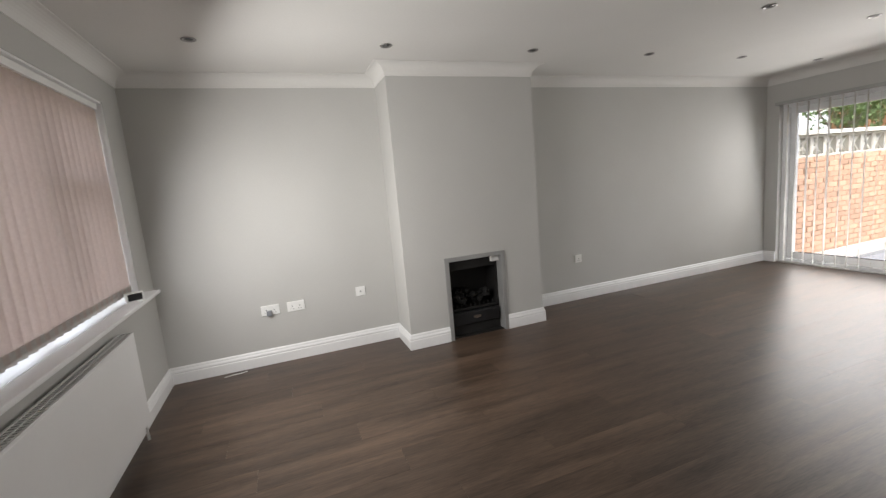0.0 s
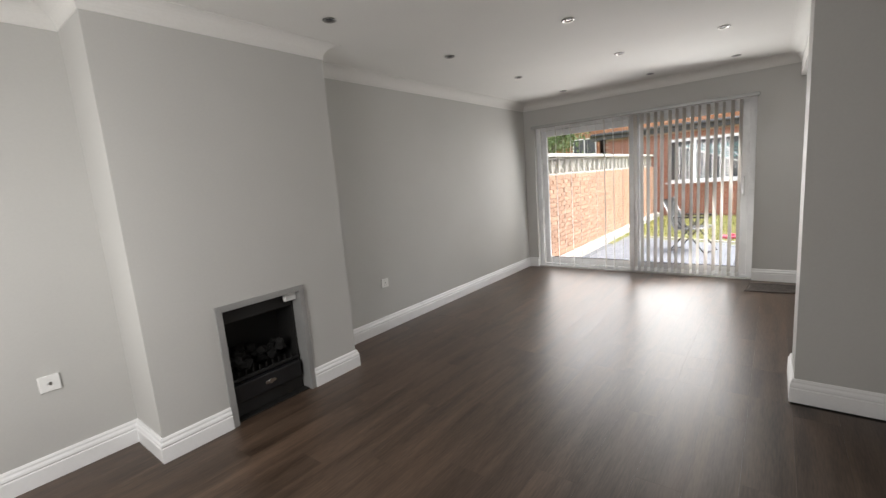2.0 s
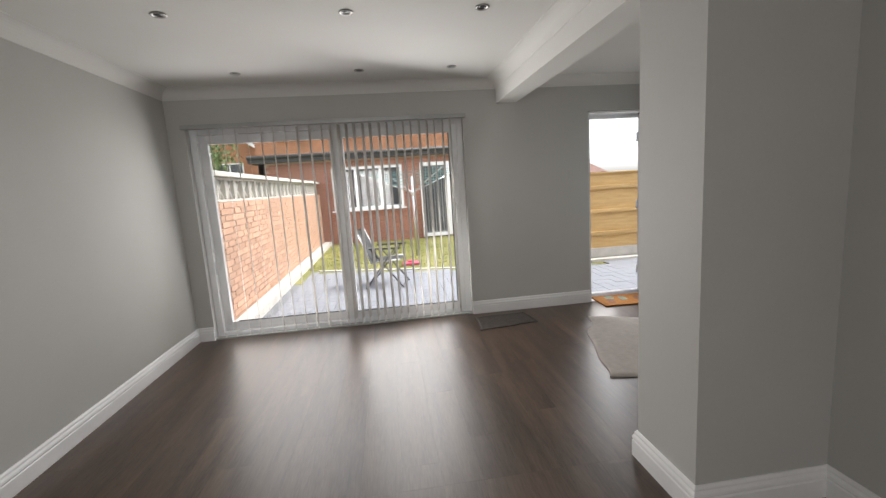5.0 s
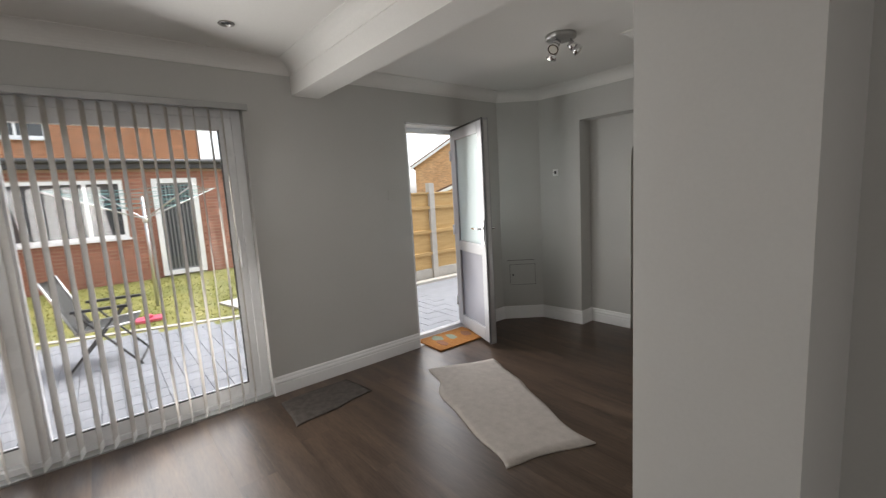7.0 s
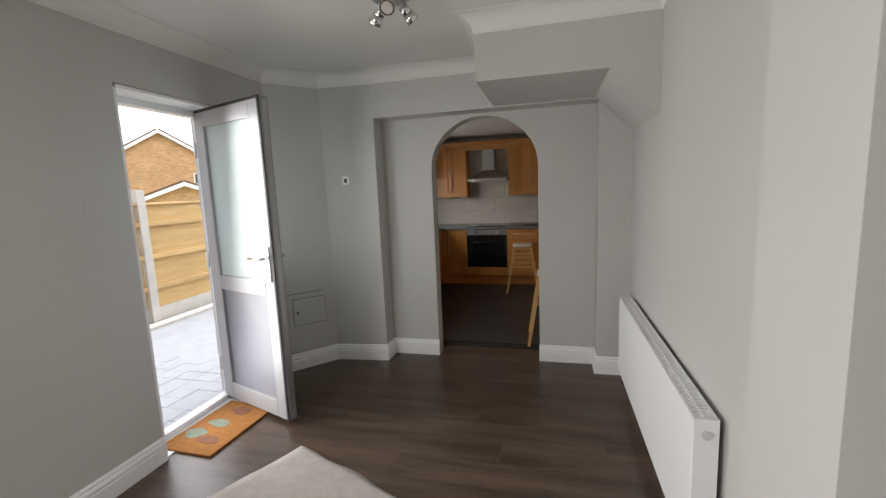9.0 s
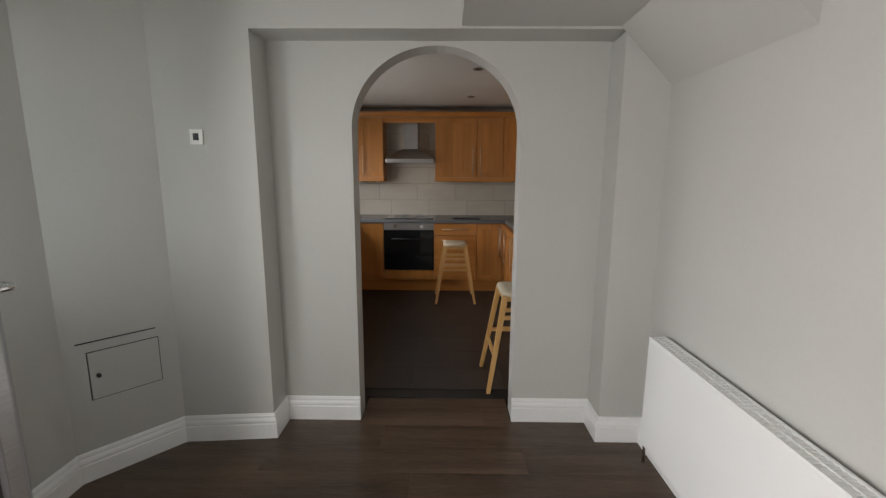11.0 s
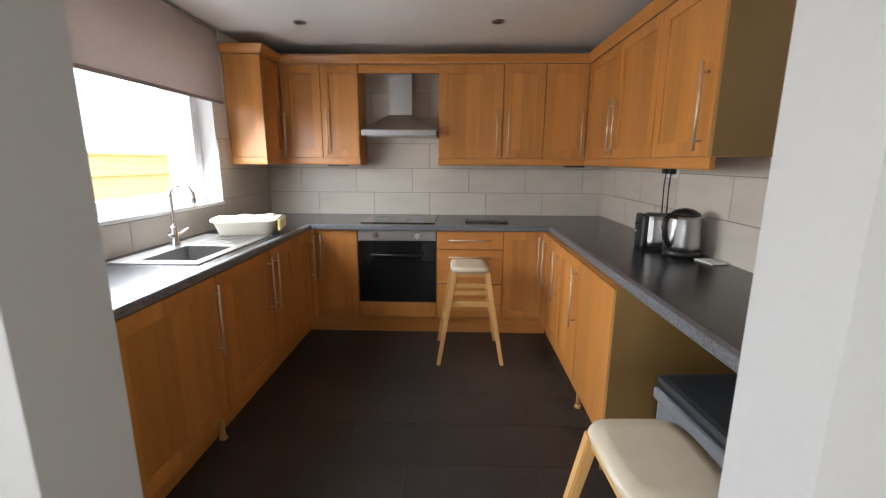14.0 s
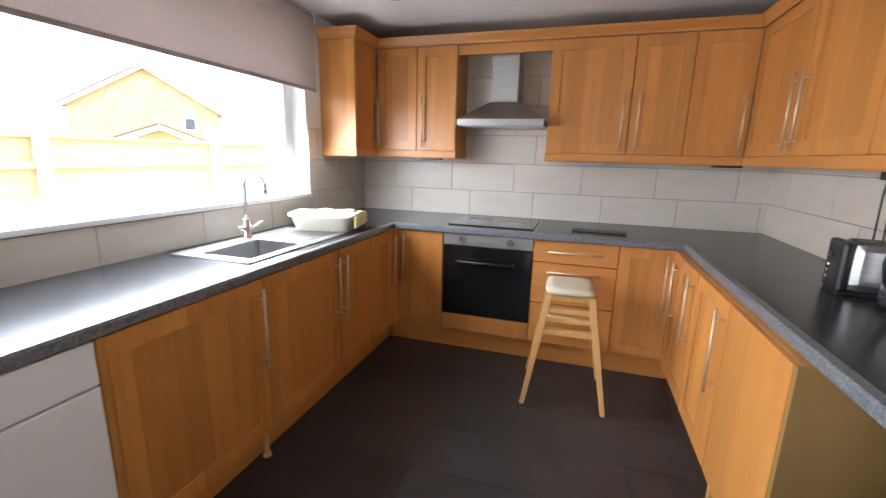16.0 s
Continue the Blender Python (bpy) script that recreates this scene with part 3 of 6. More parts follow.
# back door, standing open into the room
bdoor = tagged(new("door_2"), "white plastic back door frame", "door frame", kind="structure")
part("door_frame", boxes((6.79, -0.80, -0.01, 6.86, -0.745, 2.05), (6.79, -0.085, -0.01, 6.86, -0.03, 2.05), (6.79, -0.745, 1.99, 6.86, -0.085, 2.05), (6.79, -0.745, -0.01, 6.86, -0.085, 0.04), bevel=0.004), UPVC, bdoor)
structure("door_reveal_trim", boxes((6.634, -0.798, 0.0, 6.79, -0.782, 2.03), (6.634, -0.048, 0.0, 6.79, -0.032, 2.03), (6.634, -0.782, 2.03, 6.79, -0.048, 2.046), (6.634, -0.782, -0.012, 6.79, -0.048, 0.004)), TRIM, "white door lining")
# Leaf frame and panel set darker than the white plastic door frame.
DOORGREY = surf("plain_grey_upvc", (0.30, 0.30, 0.315), (0.36, 0.36, 0.375), 0.35, 4, 0.01)
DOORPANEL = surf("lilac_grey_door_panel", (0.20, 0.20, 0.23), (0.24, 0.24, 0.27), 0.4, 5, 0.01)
door = thing("back_door", (6.80, -0.765, 0.03), "grey half-glazed back door with frosted glass, standing open", "door", turn=161)
W = 0.735
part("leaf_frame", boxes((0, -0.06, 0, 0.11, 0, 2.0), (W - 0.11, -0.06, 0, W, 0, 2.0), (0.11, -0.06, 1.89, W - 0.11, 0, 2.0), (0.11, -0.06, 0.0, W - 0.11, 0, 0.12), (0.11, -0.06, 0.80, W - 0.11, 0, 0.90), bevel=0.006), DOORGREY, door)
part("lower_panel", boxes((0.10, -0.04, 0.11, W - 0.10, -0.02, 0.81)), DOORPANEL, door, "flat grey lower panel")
part("pane", boxes((0.10, -0.04, 0.89, W - 0.10, -0.02, 1.90)), FROST, door, "frosted glass pane").visible_shadow = False
part("edge_strip", boxes((W, -0.045, 0.02, W + 0.004, -0.012, 1.98)), STEEL, door, "steel lock strip")
part("seal", boxes((W - 0.012, -0.068, 0.0, W + 0.004, -0.06, 2.0), (0.0, -0.068, 1.985, W - 0.012, -0.06, 2.0)), GASKET, door, "black door seal")
for side, y in ((1, 0.0), (-1, -0.06)):
    plate = part("handle_plate", boxes((W - 0.065, y, 0.90, W - 0.035, y + side * 0.012, 1.12, 0.003)), CHROME, door, "chrome handle plate")
    part("handle", pipe([(W - 0.05, y + side * 0.01, 1.05), (W - 0.05, y + side * 0.05, 1.05), (W - 0.07, y + side * 0.06, 1.05), (W - 0.17, y + side * 0.06, 1.05)], 0.009), CHROME, plate, "chrome lever handle")
for z in (0.25, 1.0, 1.75):
    part("hinge", tubes(((-0.008, -0.066, z - 0.05), (-0.008, -0.066, z + 0.05), 0.009)), UPVC, door)

# front window and its blind
win = tagged(new("window_1"), "white plastic front window behind a blind", "window", kind="structure")
part("window_frame", boxes((-0.74, 1.15, 0.80, -0.67, 1.21, 2.14), (-0.74, 3.69, 0.80, -0.67, 3.75, 2.14), (-0.74, 1.21, 2.08, -0.67, 3.69, 2.14), (-0.74, 1.21, 0.80, -0.67, 3.69, 0.86), (-0.74, 2.05, 0.86, -0.67, 2.12, 2.08), (-0.74, 2.88, 0.86, -0.67, 2.95, 2.08), (-0.74, 2.95, 1.60, -0.67, 3.69, 1.67), (-0.74, 1.21, 1.60, -0.67, 2.05, 1.67), bevel=0.005), UPVC, win)
for y0, y1, z0, z1 in ((1.21, 2.05, 0.86, 1.60), (1.21, 2.05, 1.67, 2.08), (2.12, 2.88, 0.86, 2.08), (2.95, 3.69, 0.86, 1.60), (2.95, 3.69, 1.67, 2.08)):
    g = part("pane", boxes((-0.709, y0, z0, -0.701, y1, z1)), CLEAR, win)
    g.visible_shadow = False
part("window_sill", boxes((-0.67, 1.15, 0.80, -0.5, 3.75, 0.825), (-0.5, 1.06, 0.80, -0.40, 3.86, 0.825, 0.006)), TRIM, win, "white painted window board")
part("window_lining", boxes((-0.668, 3.735, 0.825, -0.502, 3.748, 2.125), (-0.668, 1.15, 2.127, -0.502, 3.735, 2.139)), TRIM, win)
vb2 = thing("vertical_blind", (-0.545, 2.45, 2.12), "dusky beige vertical louvre blind closed over front window", "window blind")
part("headrail", boxes((-0.022, -1.28, -0.035, 0.022, 1.27, 0.005, 0.004)), PLASTIC, vb2, "white headrail")
cup = [(0.007 * math.cos(a * math.pi / 2) - 0.0035, 0.0445 * a) for a in (-1, -0.66, -0.33, 0, 0.33, 0.66, 1)]
slat2 = mesh_of(prism([(x - 0.0006, y) for x, y in cup] + [(x + 0.0006, y) for x, y in cup[::-1]], -1.255, -0.035), "louvre", PINKBLIND)
wt2 = mesh_of(boxes((-0.003, -0.042, -1.268, 0.003, 0.042, -1.212, 0.002)), "weight", BLIND)
for i in range(33):
    s = piece("louvre", slat2, vb2, (0, -1.245 + 0.0775 * i, 0), -14 + rs.uniform(-4, 4))
    w = new("weight", wt2)
    w.parent = s


def radiator(at, length, height, turn, label):
    """A steel panel radiator with a flat front; it runs along its own x and faces -y."""
    r = thing("radiator", at, label, "radiator", turn=turn)
    part("front_panel", boxes((0, -0.10, 0.0, length, -0.082, height - 0.01, 0.006)), ENAMEL, r)
    part("back_panel", boxes((0.01, -0.035, 0.01, length - 0.01, -0.02, height - 0.015, 0.004)), ENAMEL, r)
    part("side_panel", boxes((-0.004, -0.098, 0.005, 0.004, -0.02, height, 0.002)), ENAMEL, r)
    part("side_panel", boxes((length - 0.004, -0.098, 0.005, length + 0.004, -0.02, height, 0.002)), ENAMEL, r)
    grille = bmesh.new()
    box(grille, 0.0, -0.098, height - 0.012, length, -0.088, height)
    box(grille, 0.0, -0.032, height - 0.012, length, -0.022, height)
    box(grille, 0.0, -0.064, height - 0.012, length, -0.058, height)
    x = 0.02
    while x < length:
        box(grille, x, -0.088, height - 0.010, x + 0.008, -0.032, height - 0.002)
        x += 0.022
    box(grille, 0.0, -0.088, height - 0.016, length, -0.032, height - 0.006)
    part("top_grille", grille, ENAMEL, r, "slotted white top grille")
    for x in (0.22, length - 0.22):
        part("bracket", boxes((x - 0.015, -0.02, 0.05, x + 0.015, 0.0, height - 0.05)), ENAMEL, r)
    v = part("valve", tubes(((length + 0.03, -0.06, 0.045), (length + 0.03, -0.06, 0.11), 0.018), ((length, -0.06, 0.05), (length + 0.03, -0.06, 0.05), 0.009), ((length + 0.03, -0.06, 0.045), (length + 0.03, -0.06, -at[2]), 0.0075)), PLASTIC, r, "white thermostatic valve")
    part("tail_pipe", tubes(((-0.03, -0.06, 0.07), (-0.03, -0.06, -at[2]), 0.0075), ((0, -0.06, 0.05), (-0.03, -0.06, 0.05), 0.009)), CHROME, r)
    part("air_vent_plug", tubes(((length + 0.002, -0.06, height - 0.055), (length + 0.016, -0.06, height - 0.055), 0.014)), CHROME, r, "chrome bleed plug")
    return r


# the dining radiator faces +x, the window one too
radiator((3.95, -1.366, 0.13), 1.60, 0.53, 90, "long white panel radiator on the dining wall")
radiator((-0.50, 1.45, 0.14), 1.72, 0.56, 90, "white panel radiator under the front window")

# fireplace
fire = thing("gas_fire", (2.09, 3.69, 0.0), "black inset gas fire with grey steel trim", "fireplace")
part("trim_frame", boxes((-0.300, -0.014, 0, -0.262, 0.0, 0.762), (0.262, -0.014, 0, 0.300, 0.0, 0.762), (-0.262, -0.014, 0.724, 0.262, 0.0, 0.762), (-0.283, 0.0, 0, -0.262, 0.10, 0.736), (0.262, 0.0, 0, 0.283, 0.10, 0.736), (-0.262, 0.0, 0.724, 0.262, 0.10, 0.736), bevel=0.002), TINFRAME, fire, "dull grey steel surround")
for side in ((-0.262, 0.30, 0, 0.262, 0.32, 0.73), (-0.262, 0.09, 0.0, -0.245, 0.30, 0.73), (0.245, 0.09, 0.0, 0.262, 0.30, 0.73), (-0.262, 0.09, 0.715, 0.262, 0.30, 0.73), (-0.262, 0.02, -0.001, 0.262, 0.30, 0.006)):
    part("firebox_panel", boxes(side), SOOT, fire, "matt black firebox panel")
part("lower_cover", boxes((-0.235, 0.045, 0.105, 0.235, 0.085, 0.225, 0.012)), BLACK, fire, "black pull-off cover")
part("ash_tray", boxes((-0.245, 0.075, 0.006, 0.245, 0.12, 0.095, 0.006)), SOOT, fire)
part("badge", tubes(((0.0, 0.047, 0.168), (0.0, 0.036, 0.168), 0.017), ((0.026, 0.047, 0.168), (0.026, 0.038, 0.168), 0.012), ((-0.026, 0.047, 0.168), (-0.026, 0.038, 0.168), 0.012)), CHROME, fire, "small silver badge")
part("fret", boxes((-0.245, 0.07, 0.235, 0.245, 0.09, 0.255, 0.004), *[(-0.23 + 0.046 * i, 0.075, 0.255, -0.222 + 0.046 * i, 0.085, 0.29) for i in range(11)]), SOOT, fire)
for i in range(26):
    coals = bmesh.new()
    c = Vector((rs.uniform(-0.17, 0.17), rs.uniform(0.12, 0.24), 0.27 + rs.uniform(0, 0.13)))
    made = bmesh.ops.create_icosphere(coals, subdivisions=1, radius=rs.uniform(0.028, 0.045))
    for v in made["verts"]:
        v.co = c + v.co * rs.uniform(0.8, 1.2)
    part("coal", coals, COAL, fire)
part("canopy", boxes((-0.245, 0.075, 0.62, 0.245, 0.12, 0.715, 0.01)), SOOT, fire)
# Light on the right reveal, built as a small white block.
part("loose_plaster", boxes((0.175, 0.03, 0.665, 0.258, 0.06, 0.722, 0.004)), PLASTIC, fire, "white patch for light on the fire reveal")


# wall fittings
def wall_plate(name, at, width, label, category, turn=0.0, holes=0, height=0.086):
    """A fitting on a wall that faces -y."""
    t = thing(name, at, label, category, "wall fittings", turn)
    part("plate", boxes((-width / 2, -0.010, -height / 2, width / 2, 0.0, height / 2, 0.003)), PLASTIC, t)
    for i in range(holes):
        x = (i - (holes - 1) / 2) * 0.062
        part("rocker_switch", boxes((x - 0.008, -0.014, 0.012, x + 0.008, -0.010, 0.034, 0.001)), PLASTIC, t)
        part("pin_holes", boxes((x - 0.003, -0.0108, -0.004, x + 0.003, -0.0099, 0.006), (x - 0.015, -0.0108, -0.022, x - 0.008, -0.0099, -0.018), (x + 0.008, -0.0108, -0.022, x + 0.015, -0.0099, -0.018)), BLACK, t)
    return t


s1 = wall_plate("wall_socket", (0.31, 4.08, 0.475), 0.147, "white double socket with a small adaptor plugged in", "wall socket", holes=2)
part("adaptor", boxes((-0.03, -0.05, -0.042, 0.012, -0.010, 0.0, 0.006)), BINGREY, s1, "grey plug-in adaptor")
wall_plate("wall_socket", (0.52, 4.08, 0.475), 0.147, "white double socket on the grey wall", "wall socket", holes=2)
tv = wall_plate("aerial_socket", (1.09, 4.08, 0.51), 0.086, "white single aerial socket on the grey wall", "wall socket")
part("aerial_pin", tubes(((0, -0.010, 0), (0, -0.016, 0), 0.008)), STEEL, tv)
wall_plate("wall_socket", (3.53, 4.08, 0.465), 0.086, "white single socket beside the chimney breast", "wall socket", holes=1)
st = wall_plate("thermostat", (6.16, -1.5465, 1.555), 0.06, "small white wall control with a dark dial", "thermostat", 185, height=0.07)
part("dial", boxes((-0.012, -0.016, -0.016, 0.012, -0.010, 0.016, 0.002)), BLACK, st)
sw = wall_plate("light_switch", (6.63, 0.15, 1.42), 0.086, "pale single light switch beside the back door", "light switch", 270)
sw.scale = (1, 0.4, 1)
for child in sw.children:
    child.data.materials[0] = WALL
part("rocker", boxes((-0.012, -0.013, -0.02, 0.012, -0.010, 0.02, 0.001)), WALL, sw)
bit = part("cable_offcut", pipe([(0.0, 0.0, 0.004), (0.06, 0.012, 0.006), (0.12, 0.018, 0.004), (0.17, 0.035, 0.004)], 0.003, 8), PLASTIC)
bit.matrix_basis = pose(-0.10, 3.975, 0.0)
tagged(bit, "short white cable offcut lying by the skirting", "cable")
hatch = thing("access_hatch", (6.4875, -1.365, 0.485), "small painted access hatch with a knob in the boxed corner", "hatch", turn=180 + 49.2)
part("panel", boxes((-0.135, -0.006, -0.11, 0.135, 0.0, 0.11, 0.002)), WALL, hatch)
part("gap", boxes((-0.1385, -0.002, -0.1135, 0.1385, 0.0, -0.1105), (-0.1385, -0.002, 0.1105, 0.1385, 0.0, 0.1135), (-0.1385, -0.002, -0.1105, -0.1355, 0.0, 0.1105), (0.1355, -0.002, -0.1105, 0.1385, 0.0, 0.1105)), GASKET, hatch)
part("knob", tubes(((-0.105, -0.006, 0.0), (-0.105, -0.02, 0.0), 0.009)), BLACK, hatch)
part("top_batten", boxes((-0.17, -0.004, 0.157, 0.13, 0.0, 0.161)), GASKET, hatch)


# ceiling lamps, all switched off
def downlight(x, y, z, group):
    d = thing("downlight", (x, y, z), "small round chrome recessed spotlight, switched off", "ceiling lamp", group)
    part("bezel", lathe([(0.026, -0.001), (0.040, -0.001), (0.043, -0.004), (0.040, -0.008), (0.030, -0.006), (0.026, -0.001)], 24), BEZEL, d)
    part("lamp", lathe([(0.0, -0.004), (0.012, -0.004), (0.025, -0.0025), (0.025, -0.0005), (0.0, -0.0005)], 20), DARKGLASS, d)
    return d


first = downlight(0.132, 3.27, H, "living room spotlights")
for x, y in ((1.344, 3.27), (2.54, 3.27), (3.75, 3.27), (4.95, 3.27), (6.145, 3.27), (3.745, 2.265), (4.95, 2.265), (6.155, 2.265), (4.90, 1.475), (6.115, 1.47)):
    copy_thing(first, pose(x, y, H))
kd = downlight(6.038, -4.348, KH, "kitchen spotlights")
for x, y in ((4.735, -4.348), (4.74, -3.15), (6.04, -3.15)):
    copy_thing(kd, pose(x, y, KH))

spot = thing("spotlight_cluster", (5.25, -0.36, H), "round ceiling light with three swivelling chrome spotlights", "ceiling lamp")
part("ceiling_plate", lathe([(0.0, -0.03), (0.085, -0.03), (0.10, -0.022), (0.10, -0.001), (0.0, -0.001)], 32), STEEL, spot)
for k in range(3):
    a = radians(100 + 120 * k)
    ux, uy = math.cos(a), math.sin(a)
    arm = part("arm", tubes(((ux * 0.065, uy * 0.065, -0.03), (ux * 0.075, uy * 0.075, -0.065), 0.007)), CHROME, spot)
    head = part("lamp_head", tubes(((ux * 0.055, uy * 0.055, -0.055), (ux * 0.085, uy * 0.085, -0.085), 0.024, 0.028), ((ux * 0.085, uy * 0.085, -0.085), (ux * 0.115, uy * 0.115, -0.115), 0.028, 0.036), seg=16), CHROME, spot)
    part("bulb", tubes(((ux * 0.112, uy * 0.112, -0.112), (ux * 0.117, uy * 0.117, -0.117), 0.030, 0.026), seg=16), BULB, head, "pale lamp lens")


# rugs and mats
def flat_rug(name, corners, thick, material, label, category, wave=0.01):
    n = 22
    bm = bmesh.new()
    a, b, c, d = [Vector((*p, 0)) for p in corners]
    centre = (a + b + c + d) / 4
    grid = []
    for i in range(n + 1):
        row = []
        for j in range(n + 1):
            u, v = i / n, j / n
            p = (a * (1 - u) + b * u) * (1 - v) + (d * (1 - u) + c * u) * v
            edge = 1 if i in (0, n) or j in (0, n) else 0
            k = wave * noise.noise((p.x * 3.1, p.y * 3.1, 2.0))
            p = p + Vector((k * 1.6, k, 0)) * (1 if edge else 0.4)
            h = thick * (0.55 if edge else 1.0) + 0.004 * abs(noise.noise((p.x * 5, p.y * 5, 9.0)))
            row.append((p - centre, h))
        grid.append(row)
    top = [[bm.verts.new((p.x, p.y, h)) for p, h in row] for row in grid]
    low = [[bm.verts.new((p.x, p.y, 0.0)) for p, h in row] for row in grid]
    for i in range(n):
        for j in range(n):
            f = bm.faces.new((top[i][j], top[i + 1][j], top[i + 1][j + 1], top[i][j + 1]))
            f.smooth = True
    rim = [(i, 0) for i in range(n)] + [(n, j) for j in range(n)] + [(n - i, n) for i in range(n)] + [(0, n - j) for j in range(n)]
    for (i, j), (k, m) in zip(rim, rim[1:] + rim[:1]):
        bm.faces.new((top[i][j], low[i][j], low[k][m], top[k][m]))
    ob = part(name, bm, material)
    ob.matrix_basis = pose(centre.x, centre.y, 0.0005)
    return tagged(ob, label, category)


flat_rug("rug", ((6.17, 0.24), (5.92, -0.28), (4.72, 0.21), (4.92, 0.72)), 0.011, RUG, "pale grey carpet offcut lying askew on the dark floor", "rug", 0.05)
flat_rug("rug", ((6.47, 1.31), (6.08, 1.34), (6.16, 0.745), (6.50, 0.80)), 0.008, RUG2, "small grey-brown carpet mat by the wall", "rug", 0.02)
mat_ = thing("doormat", (6.56, -0.36, 0.001), "orange coir doormat with faded green and red leaf prints", "doormat", turn=-2)
part("mat_body", boxes((-0.19, -0.30, 0.0, 0.19, 0.27, 0.014, 0.004)), COIR, mat_)
for k, (mx, my, mm) in enumerate(((-0.05, 0.14, MATRED), (0.03, -0.03, MATGREEN), (0.0, -0.19, MATRED), (0.09, 0.10, MATGREEN))):
    leaf = bmesh.new()
    pts = []
    for i in range(20):
        a = 2 * math.pi * i / 20
        pts.append((mx + math.cos(a) * 0.075 * (1 + 0.15 * math.sin(3 * a + k)), my + math.sin(a) * 0.045 * (1 + 0.2 * math.cos(2 * a + k))))
    part("leaf_print", prism(pts, 0.0125, 0.0155, leaf), mm, mat_)

# a small clock on the window board
clock = thing("desk_clock", (-0.46, 3.50, 0.825), "small black and white digital clock on the window board", "clock", turn=30)
part("case", boxes((-0.05, -0.02, 0.0, 0.05, 0.02, 0.062, 0.006)), PLASTIC, clock)
part("screen", boxes((-0.04, -0.0215, 0.010, 0.04, -0.0195, 0.054)), BLACK, clock, "dark display")

# kitchen units
def shaker(x0, x1, z0, z1, handle=None, drawer=False, hz=None, parent=None, plain=False):
    """A door in its own plane: front faces -y at y=-0.02."""
    flat = boxes((x0 + 0.0015, -0.020, z0 + 0.0015, x1 - 0.0015, 0.0, z1 - 0.0015), bevel=0.0025)
    d = part("drawer_front" if drawer else "door", flat if drawer or plain else ring(x0 + 0.0015, z0 + 0.0015, x1 - 0.0015, z1 - 0.0015, 0.066, -0.020, 0.0), BEECH_H if drawer else BEECH, parent)
    if not drawer and not plain:
        part("inset_panel", boxes((x0 + 0.062, -0.013, z0 + 0.062, x1 - 0.062, -0.003, z1 - 0.062)), BEECH, d)
    if handle is not None:
        if drawer:
            c, w = (x0 + x1) / 2, 0.16
            z = z1 - 0.05 if hz is None else hz
            bar = tubes(((c - w, -0.052, z), (c + w, -0.052, z), 0.006), ((c - w + 0.03, -0.02, z), (c - w + 0.03, -0.052, z), 0.0045), ((c + w - 0.03, -0.02, z), (c + w - 0.03, -0.052, z), 0.0045))
        else:
            za, zb = hz
            bar = tubes(((handle, -0.052, za), (handle, -0.052, zb), 0.006), ((handle, -0.02, za + 0.04), (handle, -0.052, za + 0.04), 0.0045), ((handle, -0.02, zb - 0.04), (handle, -0.052, zb - 0.04), 0.0045))
        part("handle", bar, BRASSY, d, "slim satin metal bar handle")
    return d


def unit(name, at, turn, width, depth, z0, z1, label, group, fronts, end_left=False, end_right=False, end_mat=None):
    """A cabinet; its front plane is y=0 and it runs along +x with its back at y=depth."""
    u = thing(name, at, label, "kitchen cabinet", group, turn)
    part("body", boxes((0.0, 0.002, z0, 0.016, depth, z1), (width - 0.016, 0.002, z0, width, depth, z1), (0.016, 0.002, z0, width - 0.016, depth, z0 + 0.016), *([(0.016, 0.002, z1 - 0.016, width - 0.016, depth, z1)] if z1 > 1 else [(0.016, 0.002, z1 - 0.016, width - 0.016, 0.04, z1)]), (0.016, depth - 0.012, z0 + 0.016, width - 0.016, depth, z1 - 0.016)), BEECH, u)
    for f in fronts:
        shaker(*f[:5], **(f[5] if len(f) > 5 else {}), parent=u)
    if end_left:
        part("end_panel", boxes((-0.018, -0.018, z0 if z0 > 1 else 0.0, -0.001, depth, z1)), end_mat or SHADEWOOD, u)
    if end_right:
        part("end_panel", boxes((width + 0.001, -0.018, z0 if z0 > 1 else 0.0, width + 0.018, depth, z1)), end_mat or SHADEWOOD, u)
    return u


BZ0, BZ1 = 0.145, 0.836
WZ0, WZ1 = 1.372, 2.092
BH, WH = (0.46, 0.80), (1.397, 1.752)
G1, G2 = "kitchen base units", "kitchen wall units"
# turn=180 puts the unit's front to +y (back run), x runs towards -x
unit("base_unit", (6.060, -4.515, 0), 180, 0.315, 0.58, BZ0, BZ1, "beech base cabinet beside the oven", G1, [(0.0, 0.315, BZ0, BZ1, 0.04, {"hz": BH})])
unit("drawer_unit", (5.139, -4.515, 0), 180, 0.505, 0.58, BZ0, BZ1, "beech drawer unit behind a stool", G1, [(0.0, 0.505, 0.692, BZ1, 1, {"drawer": True, "hz": 0.765}), (0.0, 0.505, 0.42, 0.689, 1, {"drawer": True, "hz": 0.635}), (0.0, 0.505, BZ0, 0.417, 1, {"drawer": True, "hz": 0.35})])
unit("base_unit", (4.632, -4.515, 0), 180, 0.305, 0.58, BZ0, BZ1, "beech corner base cabinet", G1, [(0.0, 0.305, BZ0, BZ1, 0.262, {"hz": BH})])
unit("oven_housing", (5.743, -4.515, 0), 180, 0.602, 0.58, BZ0, BZ1, "beech housing around a built-in oven", G1, [(0.0, 0.602, BZ0, 0.265, None, {"plain": True})])
